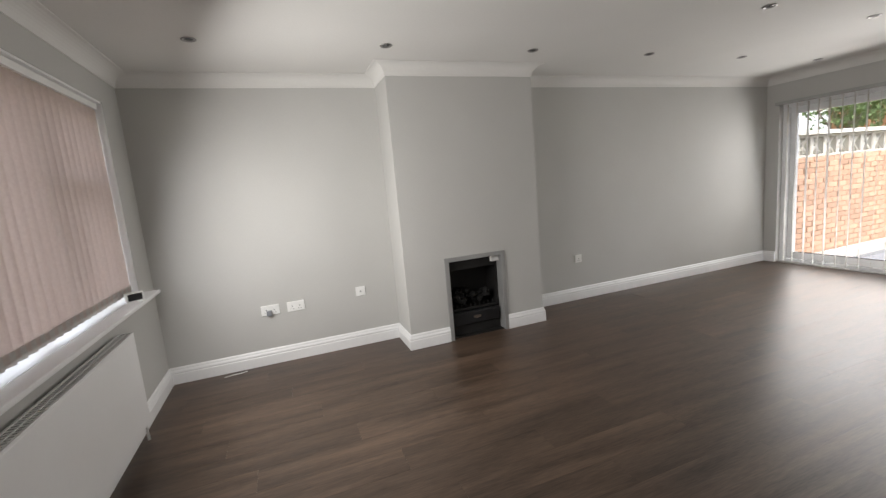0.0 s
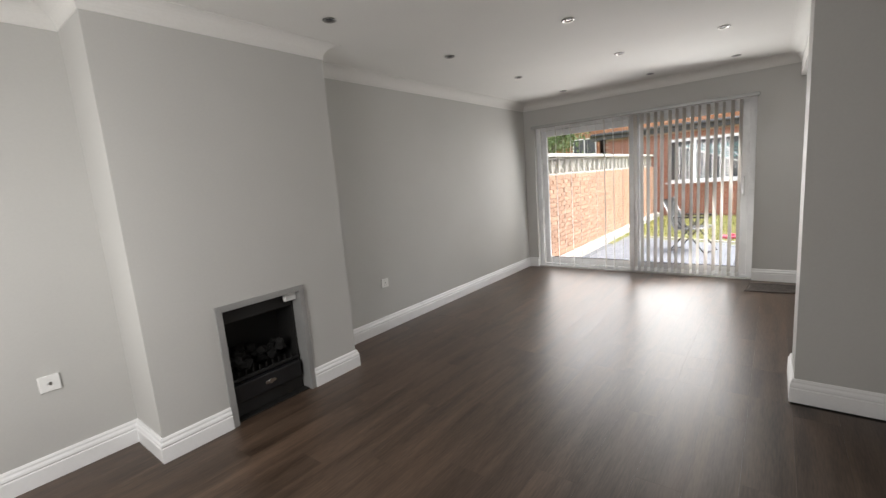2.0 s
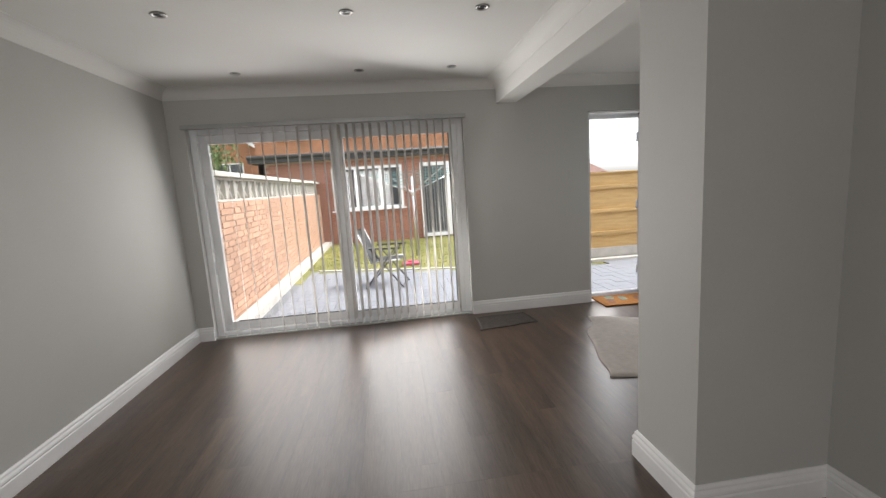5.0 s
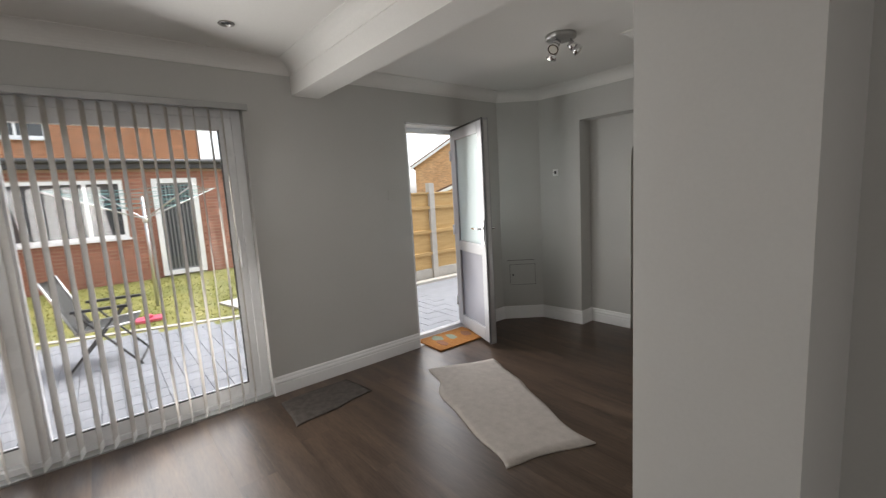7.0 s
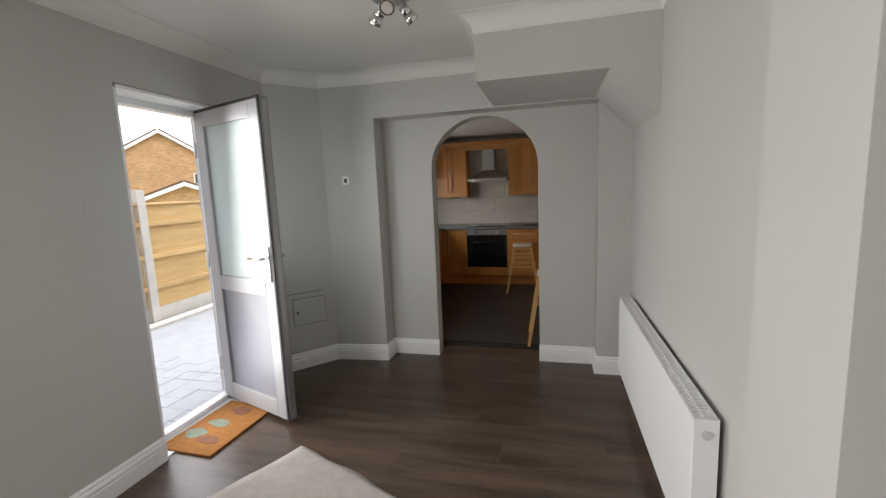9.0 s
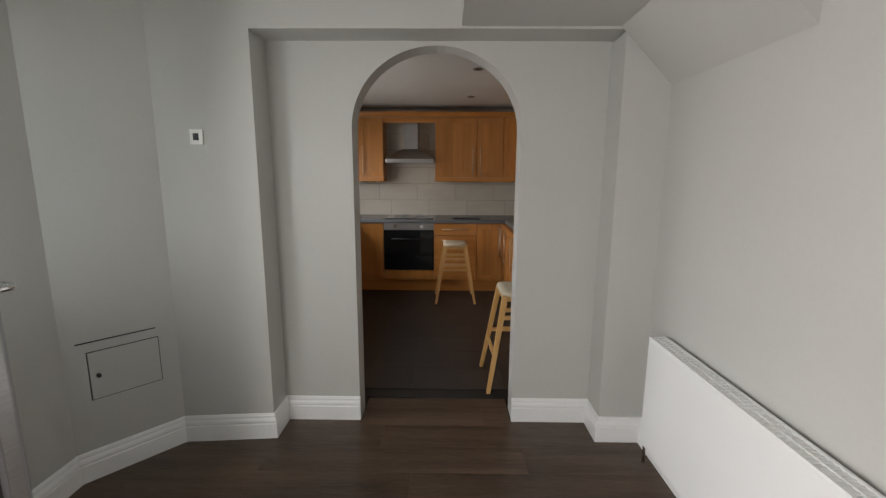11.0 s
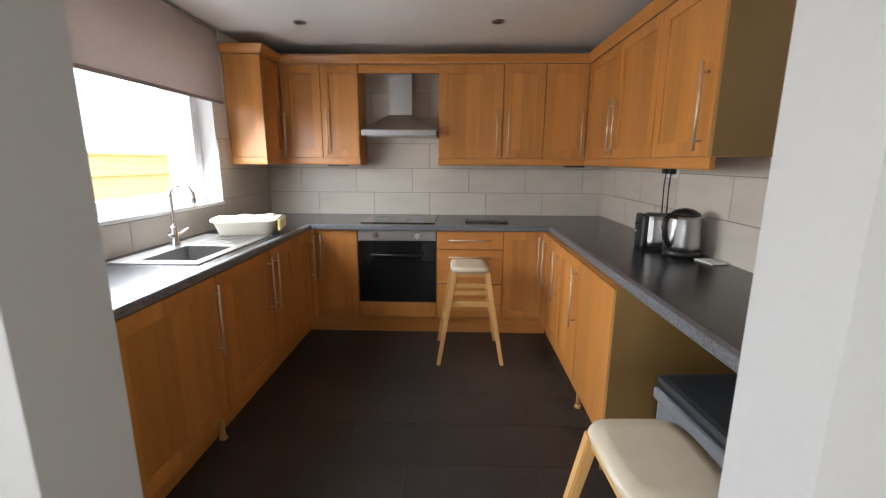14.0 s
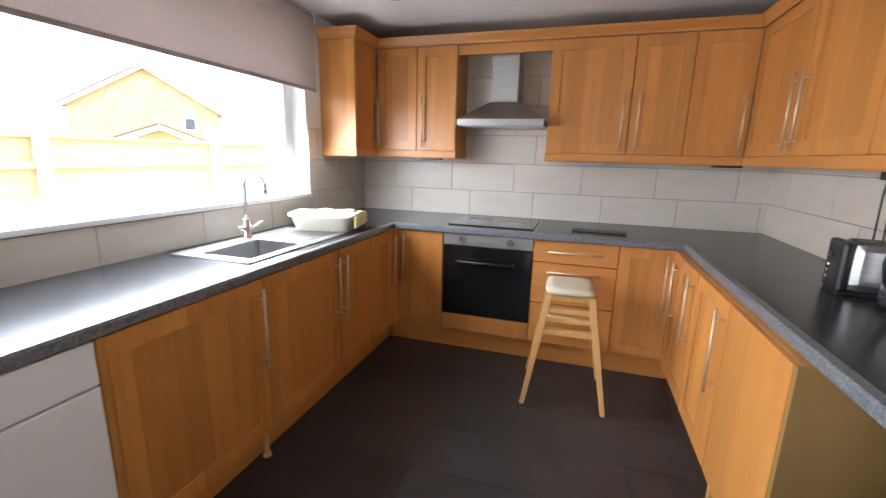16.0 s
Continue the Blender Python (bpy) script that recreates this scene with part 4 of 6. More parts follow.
# left run under the window: front faces -x
for y0, w, h, lab in ((-2.550, 0.612, 0.575, "beech base cabinet next to the white dishwasher"), (-3.164, 0.566, 0.53, "beech sink base cabinet"), (-3.732, 0.358, 0.04, "beech base cabinet below the dish drainer"), (-4.092, 0.345, 0.318, "narrow beech base cabinet in the inner corner")):
    unit("base_unit", (6.105, y0, 0), -90, w, 0.58, BZ0, BZ1, lab, G1, [(0.0, w, BZ0, BZ1, h, {"hz": BH})], end_left=y0 > -2.7, end_mat=BEECH)
tagged(part("corner_post", boxes((6.062, -4.535, BZ0, 6.113, -4.44, BZ1)), BEECH), "narrow beech corner post between base units", "corner post")
tagged(part("corner_post", boxes((4.300, -4.535, BZ0, 4.326, -4.474, BZ1)), BEECH), "narrow beech corner post between base units", "corner post")
# right run: front faces +x
for y0, w, h, lab in ((-4.472, 0.20, 0.16, "narrow beech base cabinet in the corner"), (-4.270, 0.32, 0.28, "beech base cabinet under the black worktop"), (-3.948, 0.44, 0.40, "beech base cabinet with a shaker door and long handle"), (-3.506, 0.476, None, "plain beech panel cabinet ending the run")):
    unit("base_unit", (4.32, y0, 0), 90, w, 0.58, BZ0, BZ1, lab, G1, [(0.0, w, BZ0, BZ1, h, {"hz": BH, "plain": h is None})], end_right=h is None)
tagged(part("plinth", boxes((4.275, -4.565, 0.0, 6.165, -4.55, 0.143)), BEECH_H), "beech plinth board under the base units", "plinth")
tagged(part("plinth", boxes((6.165, -4.549, 0.0, 6.180, -2.55, 0.143)), BEECH_H), "beech plinth board under the sink run", "plinth")
tagged(part("plinth", boxes((4.250, -4.549, 0.0, 4.265, -3.04, 0.143)), BEECH_H), "beech plinth board under the worktop run", "plinth")
for at in ((6.13, -2.58), (4.30, -3.07), (6.13, -3.164), (4.30, -3.506)):
    leg = part("cabinet_leg", tubes(((0, 0, 0), (0, 0, 0.02), 0.020, 0.016), ((0, 0, 0.02), (0, 0, 0.143), 0.012)), STOOLWOOD)
    leg.matrix_basis = pose(at[0], at[1], 0)
    tagged(leg, "short wooden cabinet foot", "cabinet foot", "cabinet feet")
# Wall panel takes the same colour with shade in it.
tagged(part("back_panel", boxes((3.682, -3.00, 0.0, 3.698, -1.94, 0.834)), SHADEWOOD), "brown panel in shaded colour on the wall under the breakfast bar", "wall panel")

# worktops
wt = thing("worktop", (0, 0, 0.837), "black speckled laminate worktop in a U shape", "worktop")
part("slab", boxes((3.682, -5.166, 0, 6.688, -4.50, 0.038)), WORKTOP, wt)
part("slab", boxes((3.682, -4.50, 0, 4.265, -1.93, 0.038)), WORKTOP, wt)
part("slab", boxes((6.120, -4.50, 0, 6.688, -3.99, 0.038)), WORKTOP, wt)
part("slab", boxes((6.120, -3.20, 0, 6.688, -1.93, 0.038)), WORKTOP, wt)
part("slab", boxes((6.120, -3.99, 0, 6.18, -3.20, 0.038)), WORKTOP, wt)
part("slab", boxes((6.600, -3.99, 0, 6.688, -3.20, 0.038)), WORKTOP, wt)
edge_bm = sweep([(6.120, -1.93), (6.120, -4.50), (4.265, -4.50), (4.265, -1.93)][::-1], [(0.0, -0.001), (0.030, -0.001), (0.037, 0.006), (0.037, 0.030), (0.030, 0.0385), (0.0, 0.0385)])
part("front_edge", edge_bm, WORKEDGE, wt, "speckled grey rolled front edge")
part("joint_strip", boxes((5.14, -5.16, 0.0385, 5.145, -4.48, 0.0395)), STEEL, wt)

# wall units
for x0, w, h, lab in ((6.405, 0.318, 0.03, "beech wall cabinet with bar handle"), (6.085, 0.300, 0.05, "narrow beech wall cabinet beside the cooker hood"), (5.139, 0.510, 0.465, "beech wall cabinet beside the steel cooker hood"), (4.627, 0.327, 0.045, "narrow beech wall cabinet"), (4.298, 0.332, 0.29, "beech wall cabinet in the corner")):
    unit("wall_unit", (x0, -4.88, 0), 180, w, 0.285, WZ0, WZ1, lab, G2, [(0.0, w, WZ0, WZ1, h, {"hz": WH})])
unit("wall_unit", (6.43, -4.553, 0), -90, 0.302, 0.255, WZ0, WZ1, "beech wall cabinet beside the kitchen window", G2, [(0.0, 0.302, WZ0, WZ1, 0.26, {"hz": WH})], end_left=True, end_mat=BEECH)
for y0, w, h in ((-4.86, 0.620, 0.58), (-4.238, 0.565, 0.045), (-3.671, 0.525, 0.46)):
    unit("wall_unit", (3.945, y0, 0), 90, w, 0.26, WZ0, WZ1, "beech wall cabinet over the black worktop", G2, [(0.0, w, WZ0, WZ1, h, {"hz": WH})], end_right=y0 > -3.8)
CORN = [(0, 2.094), (0.012, 2.094), (0.016, 2.110), (0.034, 2.138), (0.040, 2.155), (0.0, 2.155)]
cornice = thing("cornice", (0, 0, 0), "beech cornice moulding along the wall cabinets", "cornice moulding")
part("moulding", sweep([(3.684, -3.126), (3.963, -3.126), (3.963, -4.862), (6.412, -4.862), (6.412, -4.533), (6.686, -4.533)], CORN), BEECH_H, cornice)
PELM = [(-0.018, 1.318), (0.0, 1.318), (0.004, 1.326), (0.004, 1.370), (-0.018, 1.370)]
pelmet = thing("light_pelmet", (0, 0, 0), "beech pelmet strip below the wall cabinets", "pelmet")
part("strip", sweep([(3.963, -3.128), (3.963, -4.862), (5.139, -4.862), (5.139, -5.155)], PELM), BEECH_H, pelmet)
part("strip", sweep([(5.785, -5.155), (5.785, -4.862), (6.412, -4.862), (6.412, -4.533), (6.686, -4.533)], PELM), BEECH_H, pelmet)
part("bridging_panel", boxes((5.141, -4.90, 2.03, 5.783, -4.88, 2.092)), BEECH_H, pelmet)
for at in ((5.98, -4.91), (4.02, -4.95)):
    o = part("under_cabinet_light", boxes((-0.08, -0.03, 0, 0.08, 0.03, 0.018, 0.004)), BLACK)
    o.matrix_basis = pose(at[0], at[1], 1.304)
    tagged(o, "small black lamp under the wall cabinet", "cabinet lamp", "cabinet lamps")

# oven, hob, hood
ov = thing("oven", (5.441, -4.515, 0.265), "built-in black glass oven with steel control panel", "oven")
part("control_panel", boxes((-0.297, 0.001, 0.488, 0.297, 0.022, 0.571, 0.003)), STEEL, ov, "brushed steel control panel")
odoor = part("oven_door", boxes((-0.297, 0.001, 0.005, 0.297, 0.024, 0.484, 0.004)), BLACKGLASS, ov, "black glass door")
part("handle", tubes(((-0.20, 0.06, 0.385), (0.20, 0.06, 0.385), 0.008), ((-0.18, 0.022, 0.385), (-0.18, 0.06, 0.385), 0.006), ((0.18, 0.022, 0.385), (0.18, 0.06, 0.385), 0.006)), BLACK, odoor, "dark bar handle")
for x in (-0.155, 0.16):
    part("knob", tubes(((x, 0.022, 0.530), (x, 0.030, 0.530), 0.022), ((x, 0.030, 0.530), (x, 0.048, 0.530), 0.017, 0.015), seg=20), CHROME, ov, "chrome control knob")
part("oven_body", boxes((-0.28, -0.55, 0.01, 0.28, 0.0, 0.568)), BLACK, ov)
hob = thing("hob", (5.445, -4.815, 0.8755), "flat black ceramic glass hob set in the worktop", "hob")
part("glass_plate", boxes((-0.29, -0.235, 0, 0.29, 0.235, 0.006, 0.002)), BLACKGLASS, hob)
for x, y, r in ((-0.13, 0.1, 0.09), (0.13, 0.1, 0.07), (-0.13, -0.1, 0.07), (0.13, -0.1, 0.09)):
    ring = lathe([(r - 0.004, 0.006), (r, 0.006), (r, 0.0068), (r - 0.004, 0.0068)], 32)
    o = part("ring_mark", ring, BINGREY, hob)
    o.matrix_basis = pose(x, y, 0)
tray = thing("trivet", (4.75, -4.70, 0.8755), "dark flat rack lying on the worktop", "trivet", turn=-4)
part("base", boxes((-0.165, -0.06, 0, 0.165, 0.06, 0.008, 0.002)), BLACK, tray)
for i in range(11):
    part("rib", boxes((-0.15 + 0.03 * i, -0.055, 0.008, -0.143 + 0.03 * i, 0.055, 0.013)), BLACK, tray)
hood = thing("cooker_hood", (5.449, -5.157, 1.545), "stainless steel chimney cooker hood", "cooker hood")
canopy = bmesh.new()
lo = [canopy.verts.new(p) for p in ((-0.295, 0.0, 0.045), (0.295, 0.0, 0.045), (0.295, 0.40, 0.045), (-0.295, 0.40, 0.045))]
hi = [canopy.verts.new(p) for p in ((-0.10, 0.0, 0.17), (0.10, 0.0, 0.17), (0.10, 0.25, 0.17), (-0.10, 0.25, 0.17))]
canopy.faces.new(lo[::-1])
canopy.faces.new(hi)
for i in range(4):
    canopy.faces.new((lo[i], lo[(i + 1) % 4], hi[(i + 1) % 4], hi[i]))
part("canopy", canopy, STEEL, hood)
part("rim", boxes((-0.295, 0.0, 0.0, 0.295, 0.40, 0.045, 0.003)), STEEL, hood)
part("flue", boxes((-0.09, 0.0, 0.17, 0.09, 0.23, 0.555, 0.003)), STEEL, hood, "square steel flue")
part("filter", boxes((-0.25, 0.05, -0.004, 0.25, 0.36, 0.0)), ALU, hood)

# sink, tap, drainer
sink = thing("sink", (6.39, -3.59, 0.876), "inset stainless steel sink with drainer", "sink")
part("rim", boxes((-0.215, -0.40, -0.002, -0.17, 0.40, 0.006, 0.002), (0.10, -0.40, -0.002, 0.215, 0.40, 0.006, 0.002), (-0.17, 0.34, -0.002, 0.10, 0.40, 0.006, 0.002), (-0.17, -0.40, -0.002, 0.10, -0.02, 0.006, 0.002)), STEEL, sink)
part("bowl", boxes((-0.172, -0.02, -0.16, -0.17, 0.34, -0.002), (0.10, -0.02, -0.16, 0.102, 0.34, -0.002), (-0.17, 0.34, -0.16, 0.10, 0.342, -0.002), (-0.17, -0.022, -0.16, 0.10, -0.02, -0.002), (-0.17, -0.02, -0.162, 0.10, 0.34, -0.16)), STEEL, sink, "square steel bowl")
part("drainer_ribs", boxes(*[(-0.15 + 0.035 * i, -0.37, 0.006, -0.14 + 0.035 * i, -0.05, 0.010, 0.001) for i in range(7)]), STEEL, sink)
part("waste", lathe([(0, -0.159), (0.03, -0.159), (0.034, -0.157), (0, -0.157)], 20), CHROME, sink)
tap = thing("mixer_tap", (6.545, -3.595, 0.882), "chrome mixer tap with a tall swan neck", "tap")
part("body", lathe([(0.026, 0), (0.026, 0.012), (0.019, 0.02), (0.018, 0.10), (0.014, 0.11), (0, 0.112)], 20), CHROME, tap)
neck = [(0, 0, 0.1)] + [(0, 0, 0.10 + 0.04 * i) for i in range(1, 5)] + [(-0.065 + 0.065 * math.cos(a), 0.0, 0.27 + 0.065 * math.sin(a)) for a in [math.pi * i / 10 for i in range(1, 11)]] + [(-0.13, 0, 0.22)]
part("spout", pipe(neck, 0.010, 12), CHROME, tap)
for s in (-1, 1):
    part("lever", tubes(((0, 0, 0.055), (-0.005, s * 0.05, 0.062), 0.011), ((-0.005, s * 0.05, 0.062), (-0.03, s * 0.085, 0.085), 0.008, 0.006)), CHROME, tap)
rack = thing("dish_drainer", (6.36, -4.07, 0.8765), "cream and yellow plastic washing-up bowl on the worktop", "washing-up bowl", turn=-76)
bowl = bmesh.new()
rings = []
for sx, sy, z in ((0.13, 0.16, 0.0), (0.155, 0.19, 0.085), (0.17, 0.205, 0.09), (0.17, 0.205, 0.098), (0.15, 0.185, 0.096), (0.125, 0.155, 0.008)):
    ring = []
    for k in range(32):
        a = 2 * math.pi * k / 32
        c, s = math.cos(a), math.sin(a)
        e = 0.35
        ring.append(bowl.verts.new((sx * math.copysign(abs(c) ** e, c), sy * math.copysign(abs(s) ** e, s), z + (0.012 * abs(s) ** 6 if z > 0.05 else 0))))
    rings.append(ring)
for a, b in zip(rings, rings[1:]):
    for k in range(32):
        bowl.faces.new((a[k], a[(k + 1) % 32], b[(k + 1) % 32], b[k])).smooth = True
bowl.faces.new(rings[0][::-1])
bowl.faces.new(rings[-1])
part("bowl", bowl, CREAMPLASTIC, rack)
part("yellow_end", boxes((-0.13, -0.215, 0.03, 0.13, -0.198, 0.10, 0.006)), YELLOW, rack, "yellow plastic end")
cl = bmesh.new()
made = bmesh.ops.create_grid(cl, x_segments=14, y_segments=14, size=0.13)
for v in made["verts"]:
    v.co.z = 0.105 + 0.025 * noise.noise((v.co.x * 14, v.co.y * 14, 3))
    v.co.y *= 1.2
bmesh.ops.solidify(cl, geom=cl.faces[:], thickness=0.004)
part("cloth", cl, CREAMPLASTIC, rack, "crumpled cream cloth")

# kettle and toaster
toast = thing("toaster", (3.885, -3.70, 0.8755), "brushed steel toaster with black ends", "toaster", turn=170)
part("shell", boxes((-0.062, -0.078, 0.015, 0.112, 0.078, 0.195, 0.030)), STEEL, toast)
part("end_cap", boxes((-0.092, -0.077, 0.008, -0.055, 0.077, 0.192, 0.014)), BLACK, toast)
part("end_cap", boxes((0.105, -0.077, 0.008, 0.130, 0.077, 0.192, 0.014)), BLACK, toast)
part("base", boxes((-0.085, -0.072, 0.0, 0.120, 0.072, 0.018, 0.004)), BLACK, toast)
part("slot", boxes((-0.045, -0.045, 0.194, 0.095, -0.015, 0.1965)), BLACK, toast)
part("slot", boxes((-0.045, 0.015, 0.194, 0.095, 0.045, 0.1965)), BLACK, toast)
part("lever", boxes((-0.107, -0.015, 0.13, -0.091, 0.015, 0.145, 0.003)), BLACK, toast)
for i in range(3):
    part("button", tubes(((-0.091, 0.030, 0.045 + 0.024 * i), (-0.098, 0.030, 0.045 + 0.024 * i), 0.009)), CHROME, toast)
ket = thing("kettle", (3.825, -3.525, 0.8755), "brushed steel jug kettle with black handle", "kettle", turn=25)
part("base", lathe([(0.0, 0), (0.084, 0), (0.088, 0.012), (0.087, 0.037), (0, 0.037)]), BLACK, ket, "black power base")
part("body", lathe([(0.0, 0.036), (0.086, 0.036), (0.087, 0.06), (0.083, 0.12), (0.076, 0.19), (0.071, 0.208), (0.0, 0.209)]), STEEL, ket)
part("lid", lathe([(0.0, 0.208), (0.071, 0.208), (0.064, 0.224), (0.040, 0.238), (0.015, 0.244), (0, 0.245)]), BLACK, ket)
part("handle", pipe([(0.066, 0, 0.205), (0.100, 0, 0.214), (0.134, 0, 0.200), (0.142, 0, 0.160), (0.126, 0, 0.100), (0.090, 0, 0.055)], 0.014), BLACK, ket)
part("spout", boxes((-0.095, -0.02, 0.165, -0.066, 0.02, 0.20, 0.006)), STEEL, ket)
for (a, b) in (((3.88, -3.76), (3.700, -3.99)), ((3.79, -3.62), (3.700, -3.93))):
    c = part("power_cable", pipe([(a[0] - 0.05, a[1], 0.89), (b[0] + 0.02, b[1], 0.93), (b[0] + 0.012, b[1] - 0.02, 1.08), (b[0] + 0.03, b[1] + 0.01, 1.21), (b[0] + 0.02, b[1], 1.280)], 0.004, 8), BLACK)
    tagged(c, "black appliance cable hanging from the socket", "cable", "appliance cables")
ks = wall_plate("wall_socket", (3.692, -3.96, 1.302), 0.147, "dark double socket below the wall cabinets with plugs", "wall socket", 90)
for x in (-0.035, 0.035):
    part("plug", boxes((x - 0.022, -0.045, -0.022, x + 0.022, -0.010, 0.022, 0.006)), BLACK, ks, "black plug")
pl = part("coaster", boxes((-0.045, -0.06, 0, 0.045, 0.06, 0.006, 0.002)), PLASTIC)
pl.matrix_basis = pose(3.755, -3.375, 0.8755, 0, 0, 10)
tagged(pl, "white square coaster lying beside the kettle", "coaster")


# stools
def stool(at, turn, label):
    s = thing("bar_stool", at, label, "stool", "kitchen stools", turn)
    seat = bmesh.new()
    rr = []
    for sx, sy, z in ((0.128, 0.150, 0.628), (0.134, 0.156, 0.640), (0.128, 0.150, 0.656), (0.09, 0.11, 0.661)):
        ring = []
        for k in range(36):
            a = 2 * math.pi * k / 36
            c, q = math.cos(a), math.sin(a)
            ring.append(seat.verts.new((sx * math.copysign(abs(c) ** 0.4, c), sy * math.copysign(abs(q) ** 0.4, q), z)))
        rr.append(ring)
    for a, b in zip(rr, rr[1:]):
        for k in range(36):
            seat.faces.new((a[k], a[(k + 1) % 36], b[(k + 1) % 36], b[k])).smooth = True
    seat.faces.new(rr[0][::-1])
    seat.faces.new(rr[-1])
    part("seat_pad", seat, CREAM, s, "cream vinyl seat pad")
    part("seat_frame", boxes((-0.118, -0.138, 0.595, 0.118, -0.116, 0.628, 0.003), (-0.118, 0.116, 0.595, 0.118, 0.138, 0.628, 0.003), (-0.118, -0.116, 0.595, -0.096, 0.116, 0.628, 0.003), (0.096, -0.116, 0.595, 0.118, 0.116, 0.628, 0.003)), STOOLWOOD, s)
    def foot(sx, sy, z):
        k = (0.628 - z) / 0.628
        return Vector((sx * (0.108 + 0.105 * k), sy * (0.126 + 0.075 * k), z))
    for sx in (-1, 1):
        for sy in (-1, 1):
            bm = bmesh.new()
            a, b = foot(sx, sy, 0.0), foot(sx, sy, 0.628)
            r0, r1 = 0.013, 0.018
            q0 = [bm.verts.new(a + Vector((dx * r0, dy * r0, 0))) for dx, dy in ((-1, -1), (1, -1), (1, 1), (-1, 1))]
            q1 = [bm.verts.new(b + Vector((dx * r1, dy * r1, 0))) for dx, dy in ((-1, -1), (1, -1), (1, 1), (-1, 1))]
            bm.faces.new(q0[::-1])
            bm.faces.new(q1)
            for i in range(4):
                bm.faces.new((q0[i], q0[(i + 1) % 4], q1[(i + 1) % 4], q1[i]))
            bmesh.ops.bevel(bm, geom=bm.edges[:], offset=0.004, segments=2, affect="EDGES")
            part("leg", bm, STOOLWOOD, s)
    for z, side in ((0.30, "x"), (0.24, "y"), (0.42, "x"), (0.49, "x"), (0.54, "x")):
        for k in (-1, 1):
            a, b = (foot(-1, k, z), foot(1, k, z)) if side == "x" else (foot(k, -1, z), foot(k, 1, z))
            if (z > 0.4 and k < 0) or (side == "x" and z < 0.4 and k > 0):
                continue
            bm = bmesh.new()
            half = Vector((0, 0.009, 0)) if side == "x" else Vector((0.009, 0, 0))
            up = Vector((0, 0, 0.013))
            q0 = [bm.verts.new(a + p) for p in (-half - up, half - up, half + up, -half + up)]
            q1 = [bm.verts.new(b + p) for p in (-half - up, half - up, half + up, -half + up)]
            bm.faces.new(q0[::-1])
            bm.faces.new(q1)
            for i in range(4):
                bm.faces.new((q0[i], q0[(i + 1) % 4], q1[(i + 1) % 4], q1[i]))
            part("rung", bm, STOOLWOOD, s)
    return s


stool((4.895, -4.185, 0.001), 2, "pale wooden bar stool with cream pad before the drawers")
stool((4.505, -2.250, 0.001), 2, "pale wooden bar stool with cream pad near the archway")

# bin and dishwasher
bn = thing("pedal_bin", (4.115, -2.565, 0.001), "grey plastic bin with charcoal lid under the breakfast bar", "bin", turn=4)
part("body", boxes((-0.14, -0.19, 0.0, 0.14, 0.19, 0.52, 0.02)), BINGREY, bn)
part("rim", boxes((-0.15, -0.20, 0.515, 0.15, 0.20, 0.56, 0.012)), BINGREY, bn)
part("lid", boxes((-0.148, -0.198, 0.56, 0.148, 0.198, 0.61, 0.022)), BINLID, bn, "charcoal hinged lid")
dw = thing("dishwasher", (6.105, -1.945, 0.0), "white freestanding dishwasher under the worktop", "dishwasher", turn=-90)
part("cabinet", boxes((0.0, 0.01, 0.02, 0.585, 0.56, 0.832, 0.004)), ENAMEL, dw)
ddoor = part("front_door", boxes((0.0, -0.012, 0.12, 0.585, 0.01, 0.70, 0.006)), ENAMEL, dw)
part("control_panel", boxes((0.0, -0.012, 0.705, 0.585, 0.01, 0.830, 0.006)), ENAMEL, dw)
part("handle_recess", boxes((0.20, -0.0135, 0.655, 0.36, -0.011, 0.690)), BLACK, dw)
part("kick_board", boxes((0.01, 0.03, 0.0, 0.575, 0.05, 0.118)), ENAMEL, dw)

# kitchen window and roller blind
kw = tagged(new("window_2"), "white plastic kitchen window over the sink", "window", kind="structure")
part("window_frame", boxes((6.80, -4.36, 1.06, 6.87, -4.30, 2.12), (6.80, -2.48, 1.06, 6.87, -2.42, 2.12), (6.80, -4.30, 2.06, 6.87, -2.48, 2.12), (6.80, -4.30, 1.06, 6.87, -2.48, 1.12), bevel=0.004), UPVC, kw)
part("glazing_bead", boxes((6.795, -4.30, 1.12, 6.83, -4.275, 2.06), (6.795, -4.275, 1.12, 6.83, -2.48, 1.14), bevel=0.002), UPVC, kw)
part("seal", boxes((6.799, -4.303, 1.12, 6.801, -4.298, 2.06)), GASKET, kw, "black rubber seal")
part("pane", boxes((6.835, -4.30, 1.12, 6.841, -2.48, 2.06)), CLEAR, kw).visible_shadow = False
part("window_sill", boxes((6.675, -4.38, 1.035, 6.80, -2.40, 1.06, 0.004)), TRIM, kw, "white window board")
roll = thing("roller_blind", (6.675, -3.40, 2.20), "mauve-beige roller blind half drawn over kitchen window", "window blind")
part("fabric", boxes((-0.020, -1.04, -0.445, -0.018, 1.0, 0.0)), ROLLER, roll)
part("tube", tubes(((0.0, -1.04, 0.005), (0.0, 1.0, 0.005), 0.020)), ROLLER, roll)
part("bottom_bar", boxes((-0.026, -1.04, -0.465, -0.012, 1.0, -0.443, 0.004)), surf("darker_blind_hem", (0.30, 0.25, 0.235), (0.36, 0.30, 0.285), 0.8, 20, 0.03), roll)
part("bracket", boxes((-0.02, -1.062, -0.03, 0.014, -1.045, 0.034)), PLASTIC, roll)

